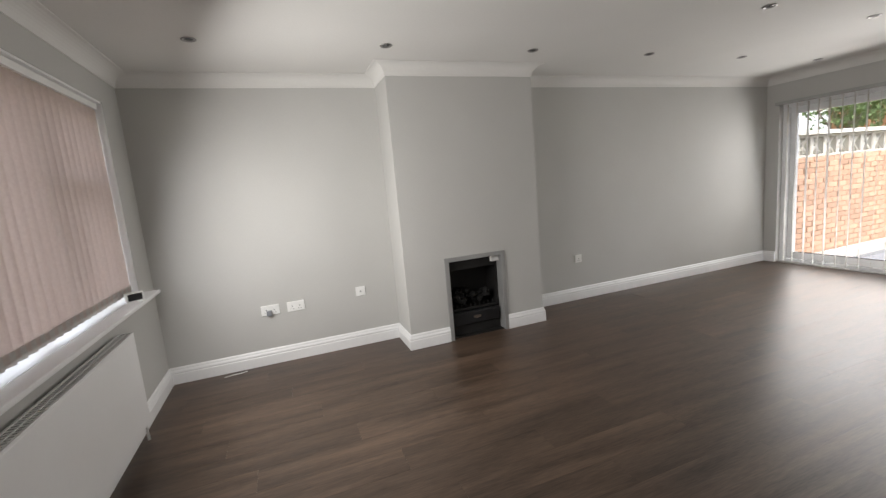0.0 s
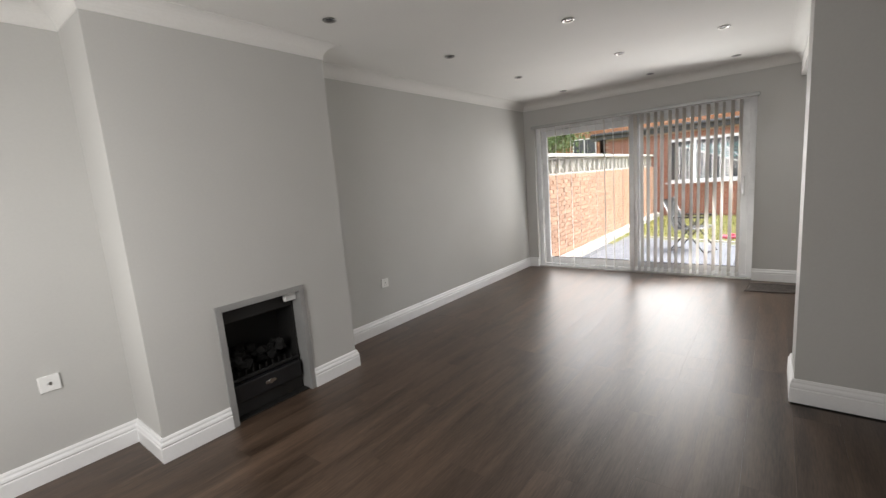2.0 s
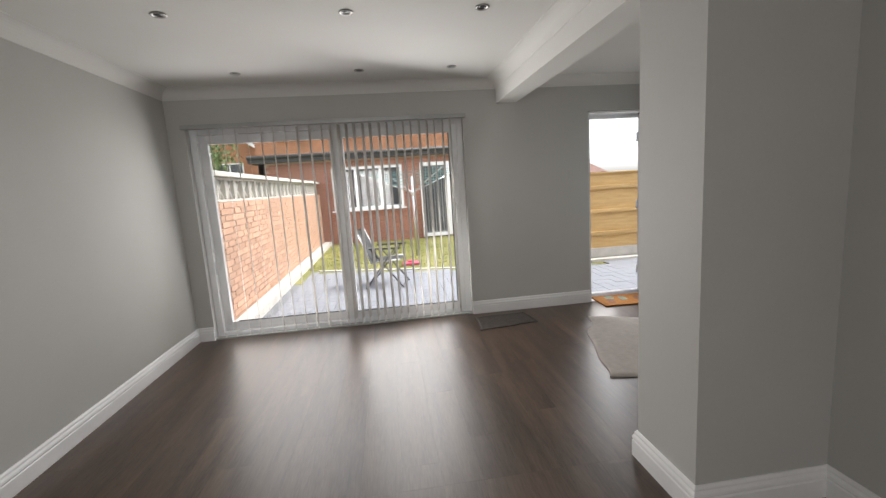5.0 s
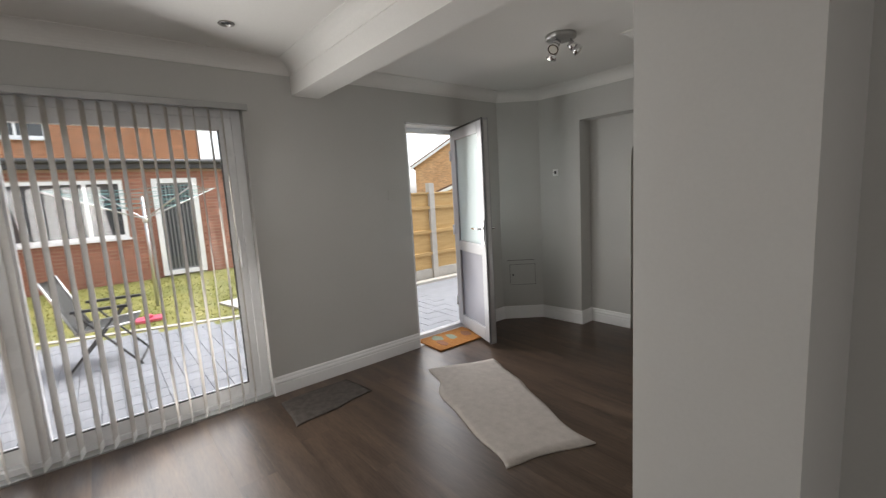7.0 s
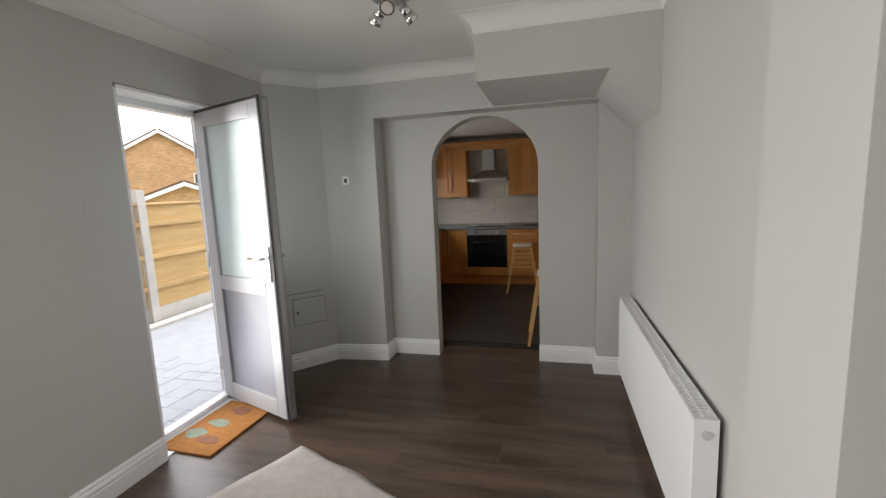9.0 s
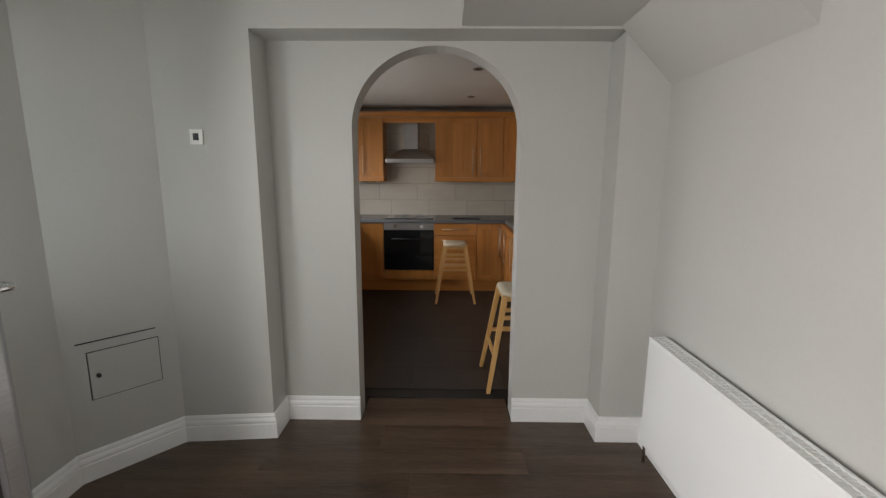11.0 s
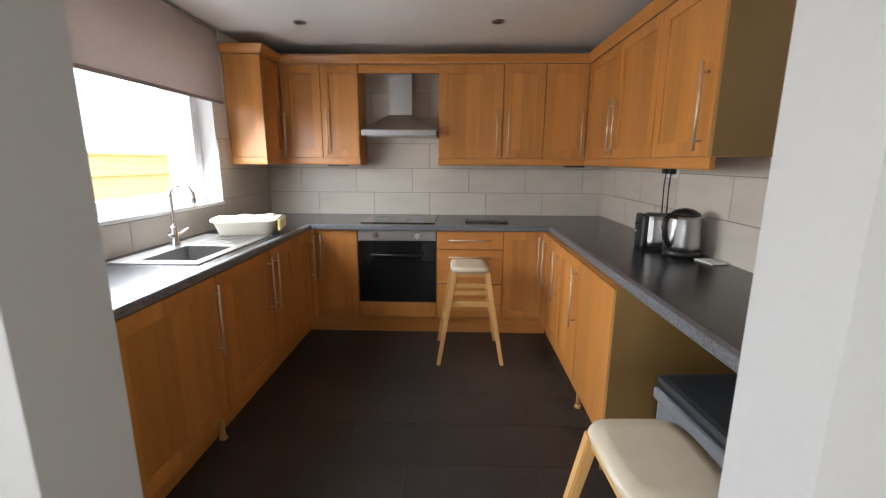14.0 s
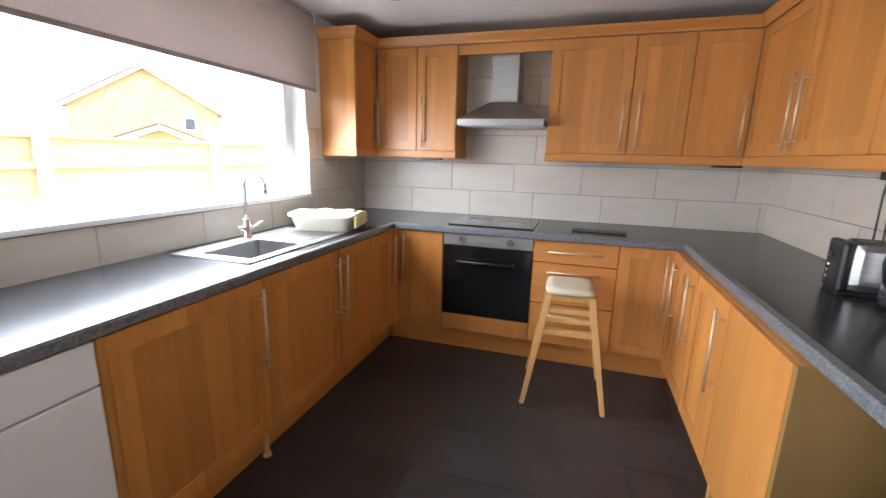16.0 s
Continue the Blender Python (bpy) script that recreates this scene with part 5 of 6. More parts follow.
# garden
GZ = -0.12
structure("ground", boxes((-90, -90, -0.5, 120, 90, GZ - 0.03)), GRASS, "plain grass reaching into the distance")
structure("lawn", boxes((9.6, -1.4, GZ - 0.03, 14.86, 4.0, GZ - 0.005)), GRASS, "patchy mown lawn behind the patio")
structure("path_side", boxes((6.96, -7.0, GZ - 0.03, 9.45, -1.6, GZ - 0.012)), PAVER, "pale grey paved side yard")
structure("patio_kerb", prism([(9.62, 0.55), (9.72, 0.55), (10.72, 3.55), (10.62, 3.55)], GZ - 0.03, GZ + 0.012), CONCRETE, "pale concrete edging beside the lawn")
structure("wall_strip", boxes((6.96, 3.80, GZ - 0.03, 14.86, 3.99, GZ + 0.10)), CONCRETE, "pale concrete footing along the garden wall")
structure("drive_front", boxes((-12.0, -3.0, GZ - 0.03, -0.84, 9.0, GZ - 0.01)), TARMAC)

slab = part("stepping_slab", boxes((-0.35, -0.2, 0, 0.35, 0.2, 0.03, 0.006)), CONCRETE)
slab.matrix_basis = pose(10.55, 0.55, GZ - 0.006, 0, 0, 12)
tagged(slab, "pale concrete slab lying on the lawn", "paving slab")
toy = thing("sand_toy", (10.6, 1.75, GZ - 0.005), "small pink plastic toy lying on the lawn", "toy")
part("tray", boxes((-0.13, -0.16, 0, 0.13, 0.16, 0.05, 0.015)), PINK, toy)
part("grip", boxes((-0.05, -0.05, 0.05, 0.05, 0.05, 0.09, 0.015)), PINK, toy)

# grass tufts
blades = bmesh.new()
rg = random.Random(8)
for i in range(9000):
    x, y = rg.uniform(9.75, 14.8), rg.uniform(-1.3, 3.78)
    if x < 9.72 + (y - 0.55) / 3.0 + 0.05 and y > 0.4:
        continue
    a, h, w = rg.uniform(0, 6.3), rg.uniform(0.012, 0.035), rg.uniform(0.006, 0.012)
    dx, dy = math.cos(a) * w, math.sin(a) * w
    lx, ly = rg.uniform(-0.02, 0.02), rg.uniform(-0.02, 0.02)
    blades.faces.new([blades.verts.new(p) for p in ((x - dx, y - dy, GZ - 0.006), (x + dx, y + dy, GZ - 0.006), (x + lx, y + ly, GZ + h))])
tagged(part("grass", blades, BLADE), "short yellow-green lawn grass", "grass", kind="stuff")


# garden chair
def garden_chair(at, turn):
    c = thing("garden_chair", at, "folding garden chair with grey mesh seat and dark frame", "garden chair", turn=turn)
    for s in (-0.26, 0.26):
        part("front_leg", tubes(((s, 0.30, 0.0), (s, -0.17, 0.60), 0.011)), DARKTUBE, c)
        part("rear_leg", tubes(((s, -0.30, 0.0), (s, 0.20, 0.62), 0.011)), DARKTUBE, c)
        part("armrest", boxes((s - 0.025, -0.20, 0.605, s + 0.025, 0.28, 0.632, 0.008)), DARKTUBE, c)
        part("back_post", tubes(((s * 0.92, -0.18, 0.38), (s * 0.92, -0.40, 0.93), 0.011)), ALU, c)
        part("seat_rail", tubes(((s * 0.92, -0.20, 0.40), (s * 0.92, 0.26, 0.44), 0.011)), ALU, c)
    part("front_bar", tubes(((-0.26, 0.28, 0.03), (0.26, 0.28, 0.03), 0.009)), DARKTUBE, c)
    part("rear_bar", tubes(((-0.26, -0.28, 0.03), (0.26, -0.28, 0.03), 0.009)), DARKTUBE, c)
    seat = bmesh.new()
    back = bmesh.new()
    for bm, ends in ((seat, ((-0.19, 0.40), (0.26, 0.44))), (back, ((-0.185, 0.40), (-0.40, 0.93)))):
        rows = []
        for i in range(7):
            u = i / 6
            y, z = ends[0][0] * (1 - u) + ends[1][0] * u, ends[0][1] * (1 - u) + ends[1][1] * u
            rows.append([bm.verts.new((x, y, z - 0.02 * math.sin(math.pi * (x + 0.24) / 0.48))) for x in [-0.24 + 0.08 * k for k in range(7)]])
        for a, b in zip(rows, rows[1:]):
            for k in range(6):
                bm.faces.new((a[k], a[k + 1], b[k + 1], b[k])).smooth = True
        bmesh.ops.solidify(bm, geom=bm.faces[:], thickness=0.006)
    part("seat_sling", seat, TEXTILENE, c)
    part("back_sling", back, TEXTILENE, c)
    return c


garden_chair((8.95, 2.2, GZ), 168)

# rotary clothes line
rot = thing("rotary_clothes_line", (11.6, 1.55, GZ - 0.005), "folded-out rotary clothes line with teal cords", "clothes line")
part("pole", tubes(((0, 0, 0), (0, 0, 1.75), 0.022)), ALU, rot)
part("hub", tubes(((0, 0, 1.35), (0, 0, 1.45), 0.04)), PLASTIC, rot)
tips = []
for k in range(4):
    a = radians(25 + 90 * k)
    tip = Vector((math.cos(a) * 1.25, math.sin(a) * 1.25, 1.86))
    tips.append(tip)
    part("arm", tubes(((0, 0, 1.40), tip, 0.011)), ALU, rot)
for j, f in enumerate((0.45, 0.6, 0.75, 0.9, 1.0)):
    cord = bmesh.new()
    for k in range(4):
        a, b = [Vector((0, 0, 1.40)).lerp(t, f) for t in (tips[k], tips[(k + 1) % 4])]
        sag = (a + b) / 2 - Vector((0, 0, 0.04))
        tube(cord, a, sag, 0.004, seg=6)
        tube(cord, sag, b, 0.004, seg=6)
    part("cord", cord, TEALLINE, rot)


def window_on(parent, x, y0, y1, z0, z1, bars=(), name="window", pane=DARKGLASS, face=-1, frame_w=0.07):
    """A white window in a wall that faces -x at x."""
    w = part(name, boxes((x - 0.05, y0, z0, x + 0.02, y0 + frame_w, z1), (x - 0.05, y1 - frame_w, z0, x + 0.02, y1, z1), (x - 0.05, y0 + frame_w, z1 - frame_w, x + 0.02, y1 - frame_w, z1), (x - 0.05, y0 + frame_w, z0, x + 0.02, y1 - frame_w, z0 + frame_w), *[(x - 0.045, b - 0.035, z0 + frame_w, x + 0.02, b + 0.035, z1 - frame_w) for b in bars]), UPVC, parent, "white framed window")
    part("pane", boxes((x - 0.012, y0 + frame_w, z0 + frame_w, x - 0.002, y1 - frame_w, z1 - frame_w)), pane, w, "dark glass pane")
    return w


# brick outbuilding at the end of the lawn
out = thing("garden_outbuilding", (0, 0, GZ - 0.03), "red brick garden outbuilding with flat dark fascia roof", "outbuilding")
OX, OZ = 14.90, 0.15
part("wall", boxes((OX, -0.62, 0, OX + 0.2, 0.22, 2.45), (OX, 0.22, 2.24, OX + 0.2, 1.10, 2.45), (OX, 1.10, 0, OX + 0.2, 1.62, 2.45), (OX, 1.62, 2.22, OX + 0.2, 3.62, 2.45), (OX, 1.62, 0, OX + 0.2, 3.62, 1.0), (OX, 3.62, 0, OX + 0.2, 5.6, 2.45), (OX, -0.62, 0, OX + 4.0, -0.42, 2.45), (OX, 5.4, 0, OX + 4.0, 5.6, 2.45), (OX + 3.8, -0.42, 0, OX + 4.0, 5.4, 2.45)), MORTAR, out)
part("fascia", boxes((OX - 0.22, -0.80, 2.45, OX - 0.18, 5.8, 2.62)), FASCIA, out, "dark fascia board")
part("roof", boxes((OX - 0.18, -0.80, 2.45, OX + 4.2, 5.8, 2.66)), FASCIA, out)
part("gutter", tubes(((OX - 0.26, -0.80, 2.60), (OX - 0.26, 5.8, 2.60), 0.05)), FASCIA, out)
part("downpipe", tubes(((OX - 0.05, -0.5, 0), (OX - 0.05, -0.5, 2.5), 0.035)), FASCIA, out)
w = window_on(out, OX, 1.62, 3.62, 1.0, 2.22, (2.25, 2.95))
part("sill", boxes((OX - 0.09, 1.55, 0.955, OX, 3.69, 1.0)), UPVC, w, "white window sill")
d = window_on(out, OX, 0.22, 1.10, 0.06, 2.24, (), "glazed_door", CURTAIN, frame_w=0.10)
part("blind_slats", boxes(*[(OX - 0.02, 0.34 + 0.075 * i, 0.2, OX - 0.014, 0.385 + 0.075 * i, 2.1) for i in range(9)]), DARKGLASS, d)


def house(name, x0, x1, y0, y1, eaves, ridge, along, label, wins, material=None, turn=0.0):
    """A gabled brick house; the ridge runs along x or y."""
    h = thing(name, (0, 0, GZ - 0.05), label, "house", "houses behind the garden")
    material = material or HOUSEBRICK
    if turn:
        c = Vector((x0, (y0 + y1) / 2, 0))
        s = Matrix.Rotation(radians(turn), 3, "Z") @ c
        h.matrix_basis = pose(c.x - s.x, c.y - s.y, GZ - 0.05, 0, 0, turn)
    m = (y0 + y1) / 2 if along == "x" else (x0 + x1) / 2
    lo, hi = (y0, y1) if along == "x" else (x0, x1)
    bm = bmesh.new()
    ends = []
    for k in ((x0, x1) if along == "x" else (y0, y1)):
        ends.append([bm.verts.new((k, q, z) if along == "x" else (q, k, z)) for q, z in ((lo, 0), (hi, 0), (hi, eaves), (m, ridge), (lo, eaves))])
        bm.faces.new(ends[-1])
    for i in range(5):
        bm.faces.new((ends[0][i], ends[0][(i + 1) % 5], ends[1][(i + 1) % 5], ends[1][i]))
    if along == "x":
        slopes = (((x0 - 0.3, y0 - 0.35, eaves - 0.2), (x1 + 0.3, y0 - 0.35, eaves - 0.2), (x1 + 0.3, m, ridge + 0.05), (x0 - 0.3, m, ridge + 0.05)), ((x0 - 0.3, m, ridge + 0.05), (x1 + 0.3, m, ridge + 0.05), (x1 + 0.3, y1 + 0.35, eaves - 0.2), (x0 - 0.3, y1 + 0.35, eaves - 0.2)))
        barge = boxes()
        for ya in (y0 - 0.35, y1 + 0.35):
            v = [barge.verts.new(p) for p in ((x0 - 0.32, ya, eaves - 0.40), (x0 - 0.32, ya, eaves - 0.18), (x0 - 0.32, m, ridge + 0.07), (x0 - 0.32, m, ridge - 0.15), (x0 - 0.28, ya, eaves - 0.40), (x0 - 0.28, ya, eaves - 0.18), (x0 - 0.28, m, ridge + 0.07), (x0 - 0.28, m, ridge - 0.15))]
            for q in ((0, 1, 2, 3), (7, 6, 5, 4), (1, 5, 6, 2), (0, 3, 7, 4), (0, 4, 5, 1)):
                barge.faces.new([v[i] for i in q])
        part("bargeboard", barge, UPVC, h, "white bargeboard")
    else:
        slopes = (((x0 - 0.35, y0 - 0.3, eaves - 0.2), (m, y0 - 0.3, ridge + 0.05), (m, y1 + 0.3, ridge + 0.05), (x0 - 0.35, y1 + 0.3, eaves - 0.2)), ((m, y0 - 0.3, ridge + 0.05), (x1 + 0.35, y0 - 0.3, eaves - 0.2), (x1 + 0.35, y1 + 0.3, eaves - 0.2), (m, y1 + 0.3, ridge + 0.05)))
        part("gutter", tubes(((x0 - 0.42, y0 - 0.3, eaves - 0.22), (x0 - 0.42, y1 + 0.3, eaves - 0.22), 0.07)), UPVC, h, "white gutter")
    part("wall", bm, material, h)
    for q in slopes:
        bm = bmesh.new()
        a, b, c, d = [Vector(p) for p in q]
        n = (b - a).cross(d - a).normalized() * 0.12
        v = [bm.verts.new(p) for p in (a, b, c, d, a + n, b + n, c + n, d + n)]
        for f in ((0, 1, 2, 3), (7, 6, 5, 4), (0, 4, 5, 1), (1, 5, 6, 2), (2, 6, 7, 3), (3, 7, 4, 0)):
            bm.faces.new([v[i] for i in f])
        part("roof", bm, ROOFTILE, h, "brown tiled roof slope")
    for y0w, y1w, z0, z1, bars in wins:
        wv = window_on(h, x0 - 0.01, y0w, y1w, z0, z1, bars)
        part("sill", boxes((x0 - 0.12, y0w - 0.08, z0 - 0.07, x0, y1w + 0.08, z0)), UPVC, wv)
    return h


house("brick_house", 22.0, 30.0, -1.25, 7.6, 5.6, 7.8, "y", "two-storey orange brick house beyond the outbuilding", [(3.0, 4.4, 4.0, 5.2, (3.7,)), (5.2, 6.6, 4.0, 5.2, (5.9,)), (0.2, 1.6, 1.0, 2.4, (0.9,))])
house("brick_house", 30.0, 38.0, 8.6, 15.5, 3.9, 6.2, "x", "orange brick gabled house with white bargeboards", [(10.6, 12.2, 2.6, 3.7, (11.4,))])
house("brick_house", 30.0, 39.0, -25.6, -18.0, 4.0, 6.3, "x", "pale orange brick gabled house beyond the fence", [(-24.3, -23.6, 2.7, 3.5, ())], BUFFBRICK, -41)
house("brick_garage", 24.0, 28.0, -19.7, -15.3, 1.8, 2.55, "x", "low brick garage with white bargeboards", [], BUFFBRICK, -41)
house("brick_house", 36.0, 44.0, -15.8, -8.0, 1.95, 2.9, "y", "distant brick house with brown roof", [(-13.5, -12.0, 0.7, 1.6, (-12.75,)), (-11.0, -9.6, 0.7, 1.6, ())], REDBRICK)
house("brick_house", -24.0, -16.0, -4.0, 10.0, 5.0, 7.4, "y", "brick house across the front drive", [])

# close-boarded fence beyond the back door
fen = thing("garden_fence", (9.50, 0, GZ), "new timber panel fence with concrete posts", "fence")
post_me = mesh_of(boxes((-0.055, -0.055, 0, 0.055, 0.055, 1.72, 0.006)), "post", CONCRETE)
board_me = mesh_of(boxes((-0.012, -0.90, 0, 0.012, 0.90, 1.33)), "board", FENCE)
gravel_me = mesh_of(boxes((-0.03, -0.90, 0, 0.03, 0.90, 0.20, 0.004)), "gravel_board", CONCRETE)
rail_me = mesh_of(boxes((-0.055, -0.90, -0.03, -0.012, 0.90, 0.03, 0.006)), "rail", FENCE)
cap_me = mesh_of(boxes((-0.05, -0.90, 0, 0.035, 0.90, 0.03, 0.004)), "cap", FENCE)
for i in range(6):
    y = -2.49 - 1.91 * (i - 1)
    piece("post", post_me, fen, (0, y, 0))
    piece("gravel_board", gravel_me, fen, (0.01, y - 0.955, 0))
    lap_y = y - 0.955
    piece("board", board_me, fen, (0.01, lap_y, 0.20))
    for z in (0.30, 0.70, 1.12):
        piece("rail", rail_me, fen, (0.01, lap_y, 0.20 + z - 0.03))
    piece("cap", cap_me, fen, (0.01, lap_y, 1.53))
structure("path_kerb", boxes((9.28, -12, GZ - 0.03, 9.43, -0.6, GZ + 0.03)), CONCRETE, "pale concrete strip along the fence")


# trees and shrubs
def tree(at, height, spread, seed, label):
    r = random.Random(seed)
    t = thing("tree", at, label, "tree", "garden trees")
    trunk = bmesh.new()
    tube(trunk, (0, 0, 0), (0.1, 0.05, height * 0.5), 0.14, 0.08, seg=8)
    tips = []
    for k in range(9):
        a = r.uniform(0, 6.3)
        b = Vector((0.1, 0.05, height * r.uniform(0.3, 0.5)))
        e = Vector((math.cos(a) * spread * r.uniform(0.3, 0.8), math.sin(a) * spread * r.uniform(0.3, 0.8), height * r.uniform(0.55, 0.95)))
        tube(trunk, b, e, 0.05, 0.015, seg=6)
        tips.append(e)
    part("trunk", trunk, BARK, t)
    crown = bmesh.new()
    for i in range(2600):
        c = r.choice(tips) + Vector((r.gauss(0, spread * 0.25), r.gauss(0, spread * 0.25), r.gauss(0, height * 0.09)))
        s = r.uniform(0.05, 0.13)
        q = Euler((r.uniform(0, 6), r.uniform(0, 6), r.uniform(0, 6))).to_matrix()
        crown.faces.new([crown.verts.new(c + q @ Vector(p) * s) for p in ((-1, 0, 0), (0, -0.5, 0.1), (1, 0, 0), (0, 0.5, 0.1))])
    part("crown", crown, LEAF, t)
    return t


tree((20.0, 9.9, GZ), 4.5, 1.9, 3, "green leafy tree behind the garden wall")
tree((19.0, -3.2, GZ), 3.6, 1.2, 5, "small green tree beside the outbuilding")

# garden wall of bricks with pierced blocks on top
gw = thing("garden_wall", (0, 4.0, GZ - 0.03), "orange brick garden wall topped with pierced white blocks", "garden wall")
part("core", boxes((6.96, 0.012, 0, 14.86, 0.21, 1.50)), MORTAR, gw)
brick_me = mesh_of(boxes((0, -0.002, 0, 0.215, 0.10, 0.065, 0.004)), "brick", BRICK)
extra = bmesh.new()
count = 0
for row in range(20):
    x = 6.97 + (0.1125 if row % 2 else 0)
    while x < 14.6:
        jx, jy = rs.uniform(-0.002, 0.002), rs.uniform(-0.003, 0.003)
        if x < 10.35:
            piece("brick", brick_me, gw, (x + jx, jy, 0.005 + row * 0.075))
            count += 1
        else:
            box(extra, x + jx, -0.002 + jy, 0.005 + row * 0.075, x + jx + 0.215, 0.02, 0.07 + row * 0.075)
        x += 0.225
tagged(part("bricks_beyond", extra, BRICK, gw), "courses of orange brick further along", kind="stuff")
# pierced screen blocks: a ring crossed by a diagonal star
blk = bmesh.new()
S = 0.29
box(blk, 0, 0.03, 0, S, 0.12, 0.028)
box(blk, 0, 0.03, S - 0.028, S, 0.12, S)
box(blk, 0, 0.03, 0.028, 0.028, 0.12, S - 0.028)
box(blk, S - 0.028, 0.03, 0.028, S, 0.12, S - 0.028)
for a, b in (((0.028, 0.028), (S - 0.028, S - 0.028)), ((0.028, S - 0.028), (S - 0.028, 0.028)), ((S / 2, 0.028), (S / 2, S - 0.028))):
    tube(blk, (a[0], 0.075, a[1]), (b[0], 0.075, b[1]), 0.02, seg=6)
blk_me = mesh_of(blk, "screen_block", CONCRETE)
for i in range(26):
    piece("screen_block", blk_me, gw, (6.97 + 0.30 * i, 0.03, 1.505))
part("coping", boxes((6.96, -0.02, 1.80, 14.86, 0.22, 1.86, 0.008)), CONCRETE, gw, "pale concrete coping")

# outbuilding bricks
ob_me = mesh_of(boxes((-0.012, 0, 0, 0.05, 0.215, 0.065)), "brick", REDBRICK)
rest = bmesh.new()
k = 0
for row in range(32):
    y, z = -0.62 + (0.1125 if row % 2 else 0), 0.005 + row * 0.075
    holes = ([(0.22, 1.10)] if z < 2.24 else []) + ([(1.60, 3.64)] if 0.93 < z < 2.22 else [])
    while y < 5.3 and z < 2.40:
        ends = [(y, y + 0.215)]
        for lo, hi in holes:
            ends = [e for u, v in ends for e in ((u, min(v, lo)), (max(u, hi), v)) if e[1] - e[0] > 0.012]
        for u, v in ends:
            if v - u > 0.214 and y < 2.2 and k < 290:
                piece("brick", ob_me, out, (OX, u, z))
                k += 1
            else:
                box(rest, OX - 0.012, u, z, OX + 0.03, v, z + 0.065)
        y += 0.225
tagged(part("bricks_beyond", rest, REDBRICK, out), "remaining red brick courses", kind="stuff")

# paving
patio_floor = structure("patio", prism([(6.96, -1.6), (9.0, -1.6), (9.62, 0.55), (10.62, 3.55), (10.62, 3.80), (6.96, 3.80)], GZ - 0.03, GZ - 0.008), JOINTSAND, "blue-grey paved patio")
pav_me = mesh_of(boxes((0, 0, 0, 0.196, 0.146, 0.018, 0.004)), "paver", PAVER)
more = bmesh.new()
n = 0
for i in range(20):
    for j in range(38):
        x, y = 6.97 + 0.2 * i, -1.59 + 0.15 * j
        if y > 3.62 or x + 0.2 > (9.0 + (y + 1.6) * 0.288 if y < 0.55 else 9.62 + (y - 0.55) / 3.0) or (x > 9.2 and y < -0.6):
            continue
        if n < 300 and x < 9.0 and y > 0.2:
            piece("paver", pav_me, patio_floor, (x, y, GZ - 0.012))
            n += 1
        else:
            box(more, x, y, GZ - 0.012, x + 0.196, y + 0.146, GZ + 0.004 + rs.uniform(-0.002, 0.002))
tagged(part("pavers_beyond", more, PAVER, patio_floor), "remaining grey paving blocks", kind="stuff")

# kitchen wall tiles
def tile_run(name, at, turn, length, z0, z1, skip=(), label="", first=0.0, second=-0.245):
    backing = [(0, -0.004, z0, length, 0.0, z1)]
    if skip:
        a, b, lo = skip[0][:3]
        backing = [(0, -0.004, z0, a, 0.0, z1), (a, -0.004, z0, b, 0.0, lo), (b, -0.004, z0, length, 0.0, z1)]
    base = tagged(part(name, boxes(*backing), GROUT), label, kind="structure")
    base.matrix_basis = pose(*at, 0, 0, turn)
    tw, th = 0.5025, 0.213
    full = mesh_of(boxes((0, -0.010, 0, tw - 0.004, -0.003, th - 0.004, 0.0015)), "tile", TILE)
    row, z = 0, z0
    while z < z1 - 0.02:
        x = second if row % 2 else first
        h = min(th, z1 - z)
        while x < length - 0.01:
            a, b = max(x, 0), min(x + tw, length)
            cuts = [(a, b, h)]
            for lo, hi, sill, head in skip:
                if z + h > sill + 0.01 and z < head - 0.01:
                    cuts = [(a, min(b, lo), h), (max(a, hi), b, h), (max(a, lo), min(b, hi), sill - z)]
            for u, v, hh in cuts:
                if v - u < 0.015 or hh < 0.015:
                    continue
                if v - u > tw - 0.01 and hh > th - 0.01:
                    piece("tile", full, base, (x, 0, z))
                else:
                    part("tile", boxes((u, -0.010, z, v - 0.004, -0.003, z + hh - 0.004)), TILE, base)
            x += tw
        z += th
        row += 1
    return base


tile_run("tiles_south", (6.685, -5.169, 0), 180, 3.0, 0.862, 2.09, label="large beige tiles behind hob and worktop", first=-0.0515, second=-0.2055)
tile_run("tiles_west", (3.681, -5.155, 0), 90, 3.22, 0.862, 1.501, label="large beige tiles above the breakfast bar")
tile_run("tiles_east", (6.689, -1.95, 0), -90, 3.2, 0.862, 1.501, [(0.47, 2.41, 1.035, 2.2)], "large beige tiles below the kitchen window")

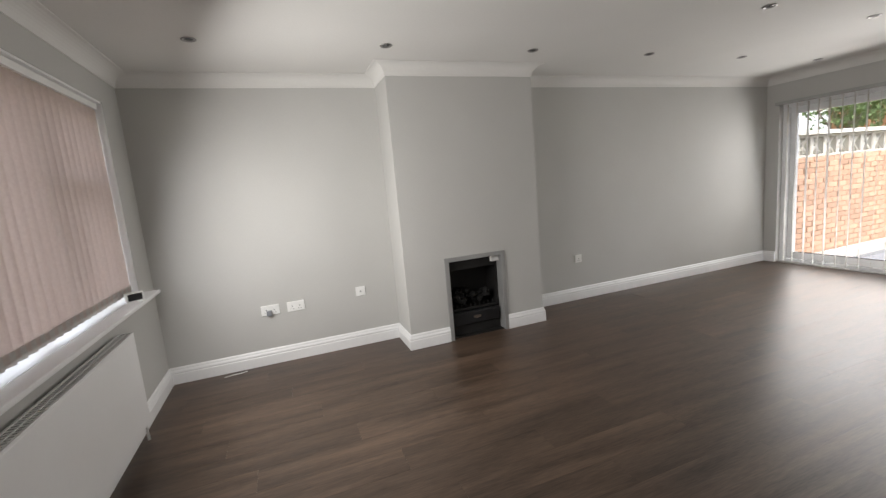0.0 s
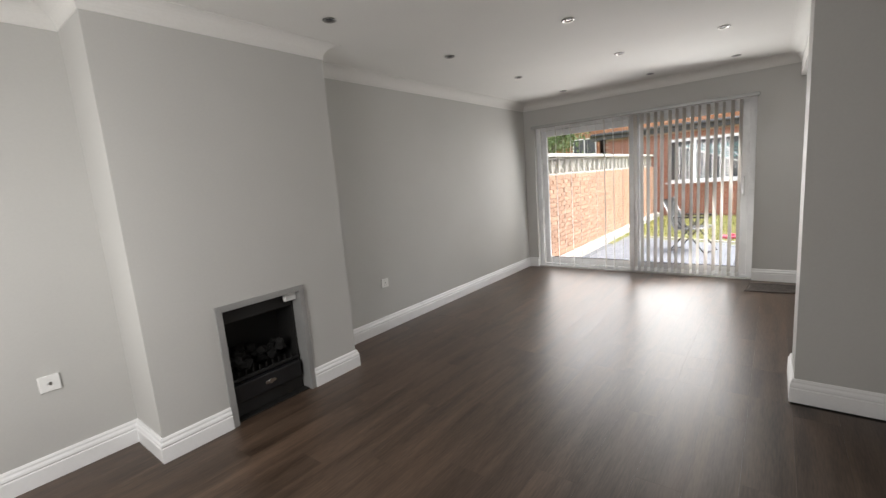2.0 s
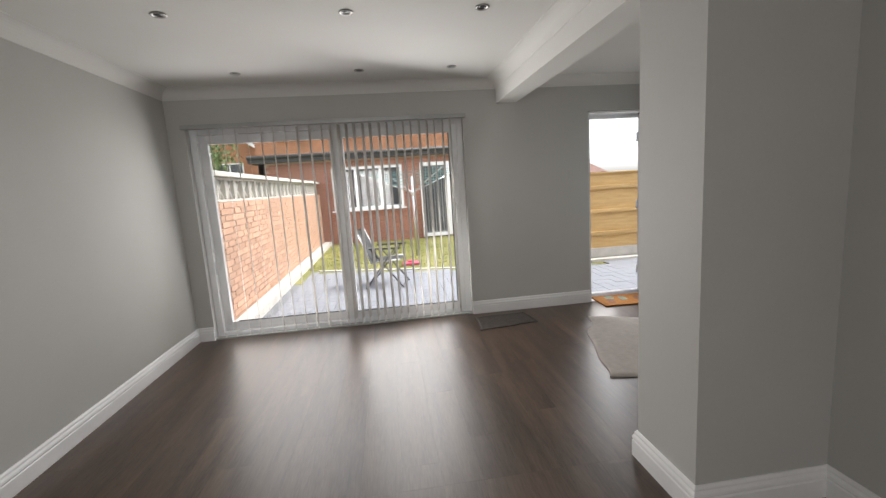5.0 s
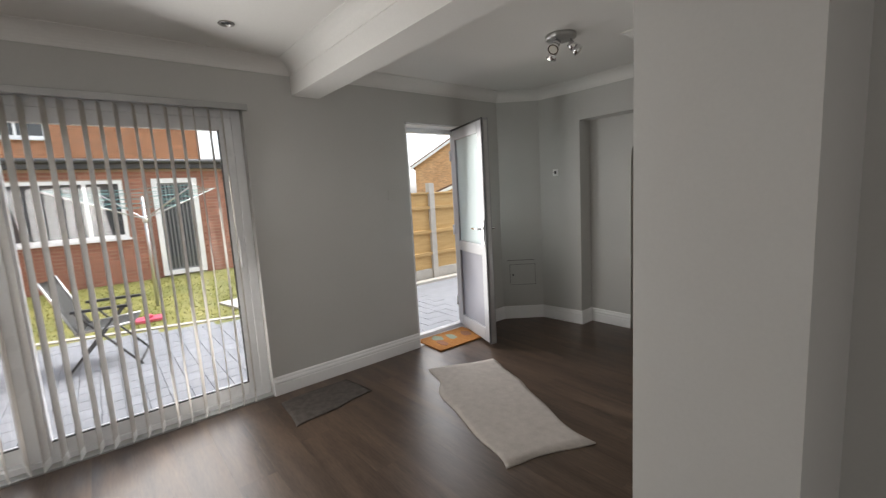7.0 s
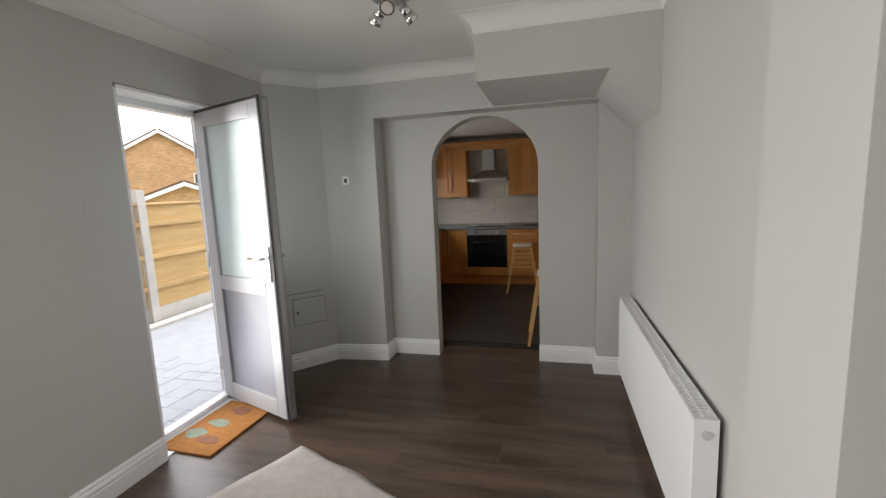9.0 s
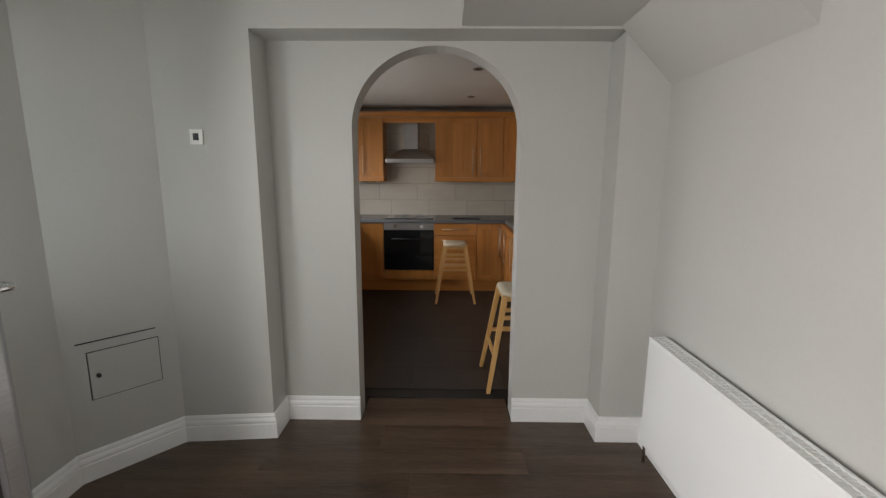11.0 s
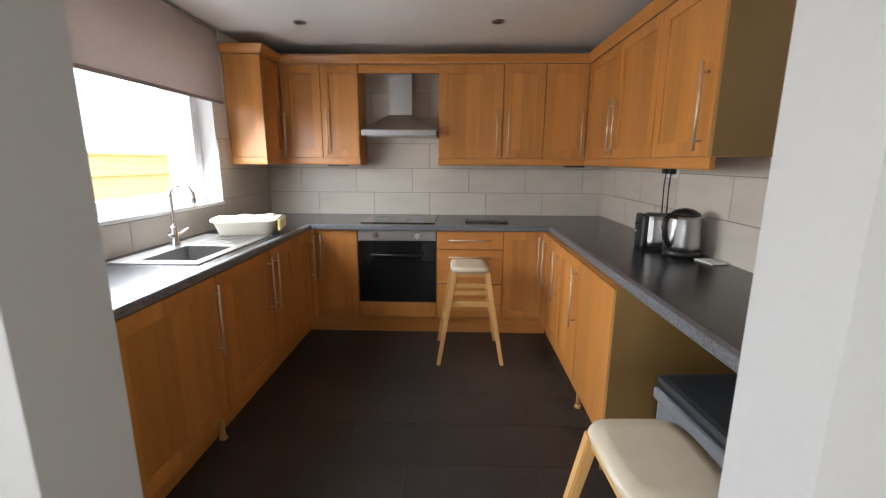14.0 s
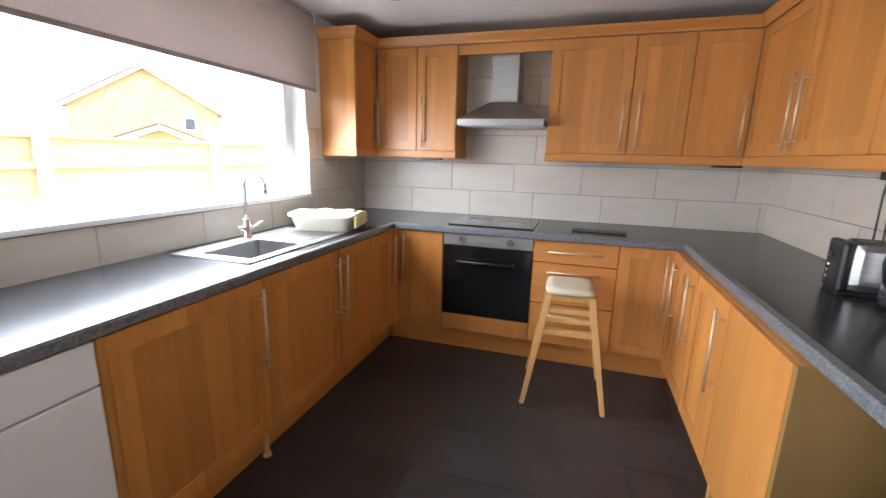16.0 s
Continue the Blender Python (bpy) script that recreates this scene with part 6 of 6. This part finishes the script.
# kitchen floor of dark vinyl tiles
kf = structure("floor_kitchen", boxes((3.682, -5.16, -0.012, 6.688, -1.892, -0.0085)), SUBFLOOR, "dark slate vinyl tile kitchen floor")
vt = mesh_of(boxes((0, 0, 0, 0.6065, 0.3035, 0.008, 0.0008)), "vinyl_tile", SLATE)
for j in range(10):
    for i in range(6):
        x, y = 3.69 + 0.608 * i - (0.304 if j % 2 else 0), -5.155 + 0.305 * j
        a, b = max(x, 3.685), min(x + 0.6065, 6.685)
        if b - a < 0.02:
            continue
        if b - a > 0.60:
            piece("vinyl_tile", vt, kf, (x, y, -0.0085))
        else:
            part("vinyl_tile", boxes((a, y, -0.0085, b, y + 0.3035, -0.0005)), SLATE, kf)

# laminate floor boards
fl = structure("floor", boxes((-0.498, 0.402, -0.0118, 6.628, 4.078, -0.0085), (3.952, -1.748, -0.0118, 6.628, 0.40, -0.0085), (4.587, -1.98, -0.0118, 5.455, -1.75, -0.0085), (-0.39, -1.19, -0.0118, 3.638, 0.398, -0.0085)), SUBFLOOR, "dark walnut laminate boards")
areas = [(-0.498, 0.281, 3.645, 4.078), (3.645, 1.012, 4.085, 4.078), (4.085, 0.30, 6.628, 4.078), (3.955, -1.748, 6.628, 0.30), (4.612, -1.98, 5.465, -1.748), (-0.39, -1.19, 3.60, 0.281)]
PW, PL = 0.192, 1.285
board = mesh_of(boxes((0, 0, 0, PL - 0.0004, PW - 0.0004, 0.008)), "plank", PLANK)
row, y = 0, 4.078
while y > -2.0:
    y0 = y - PW
    off = (row * 0.43) % 1.0 * PL
    for (ax0, ay0, ax1, ay1) in areas:
        ca, cb = max(y0, ay0), min(y, ay1)
        if cb - ca < 0.004:
            continue
        x = -0.5 - off
        while x < ax1:
            a, b = max(x, ax0), min(x + PL, ax1)
            if b - a > 0.004:
                if b - a > PL - 0.002 and cb - ca > PW - 0.002:
                    piece("plank", board, fl, (x, y0, -0.0085))
                else:
                    part("plank", boxes((a, ca, -0.0085, b - 0.0004, cb - 0.0004, -0.0005)), PLANK, fl)
            x += PL
    y = y0
    row += 1
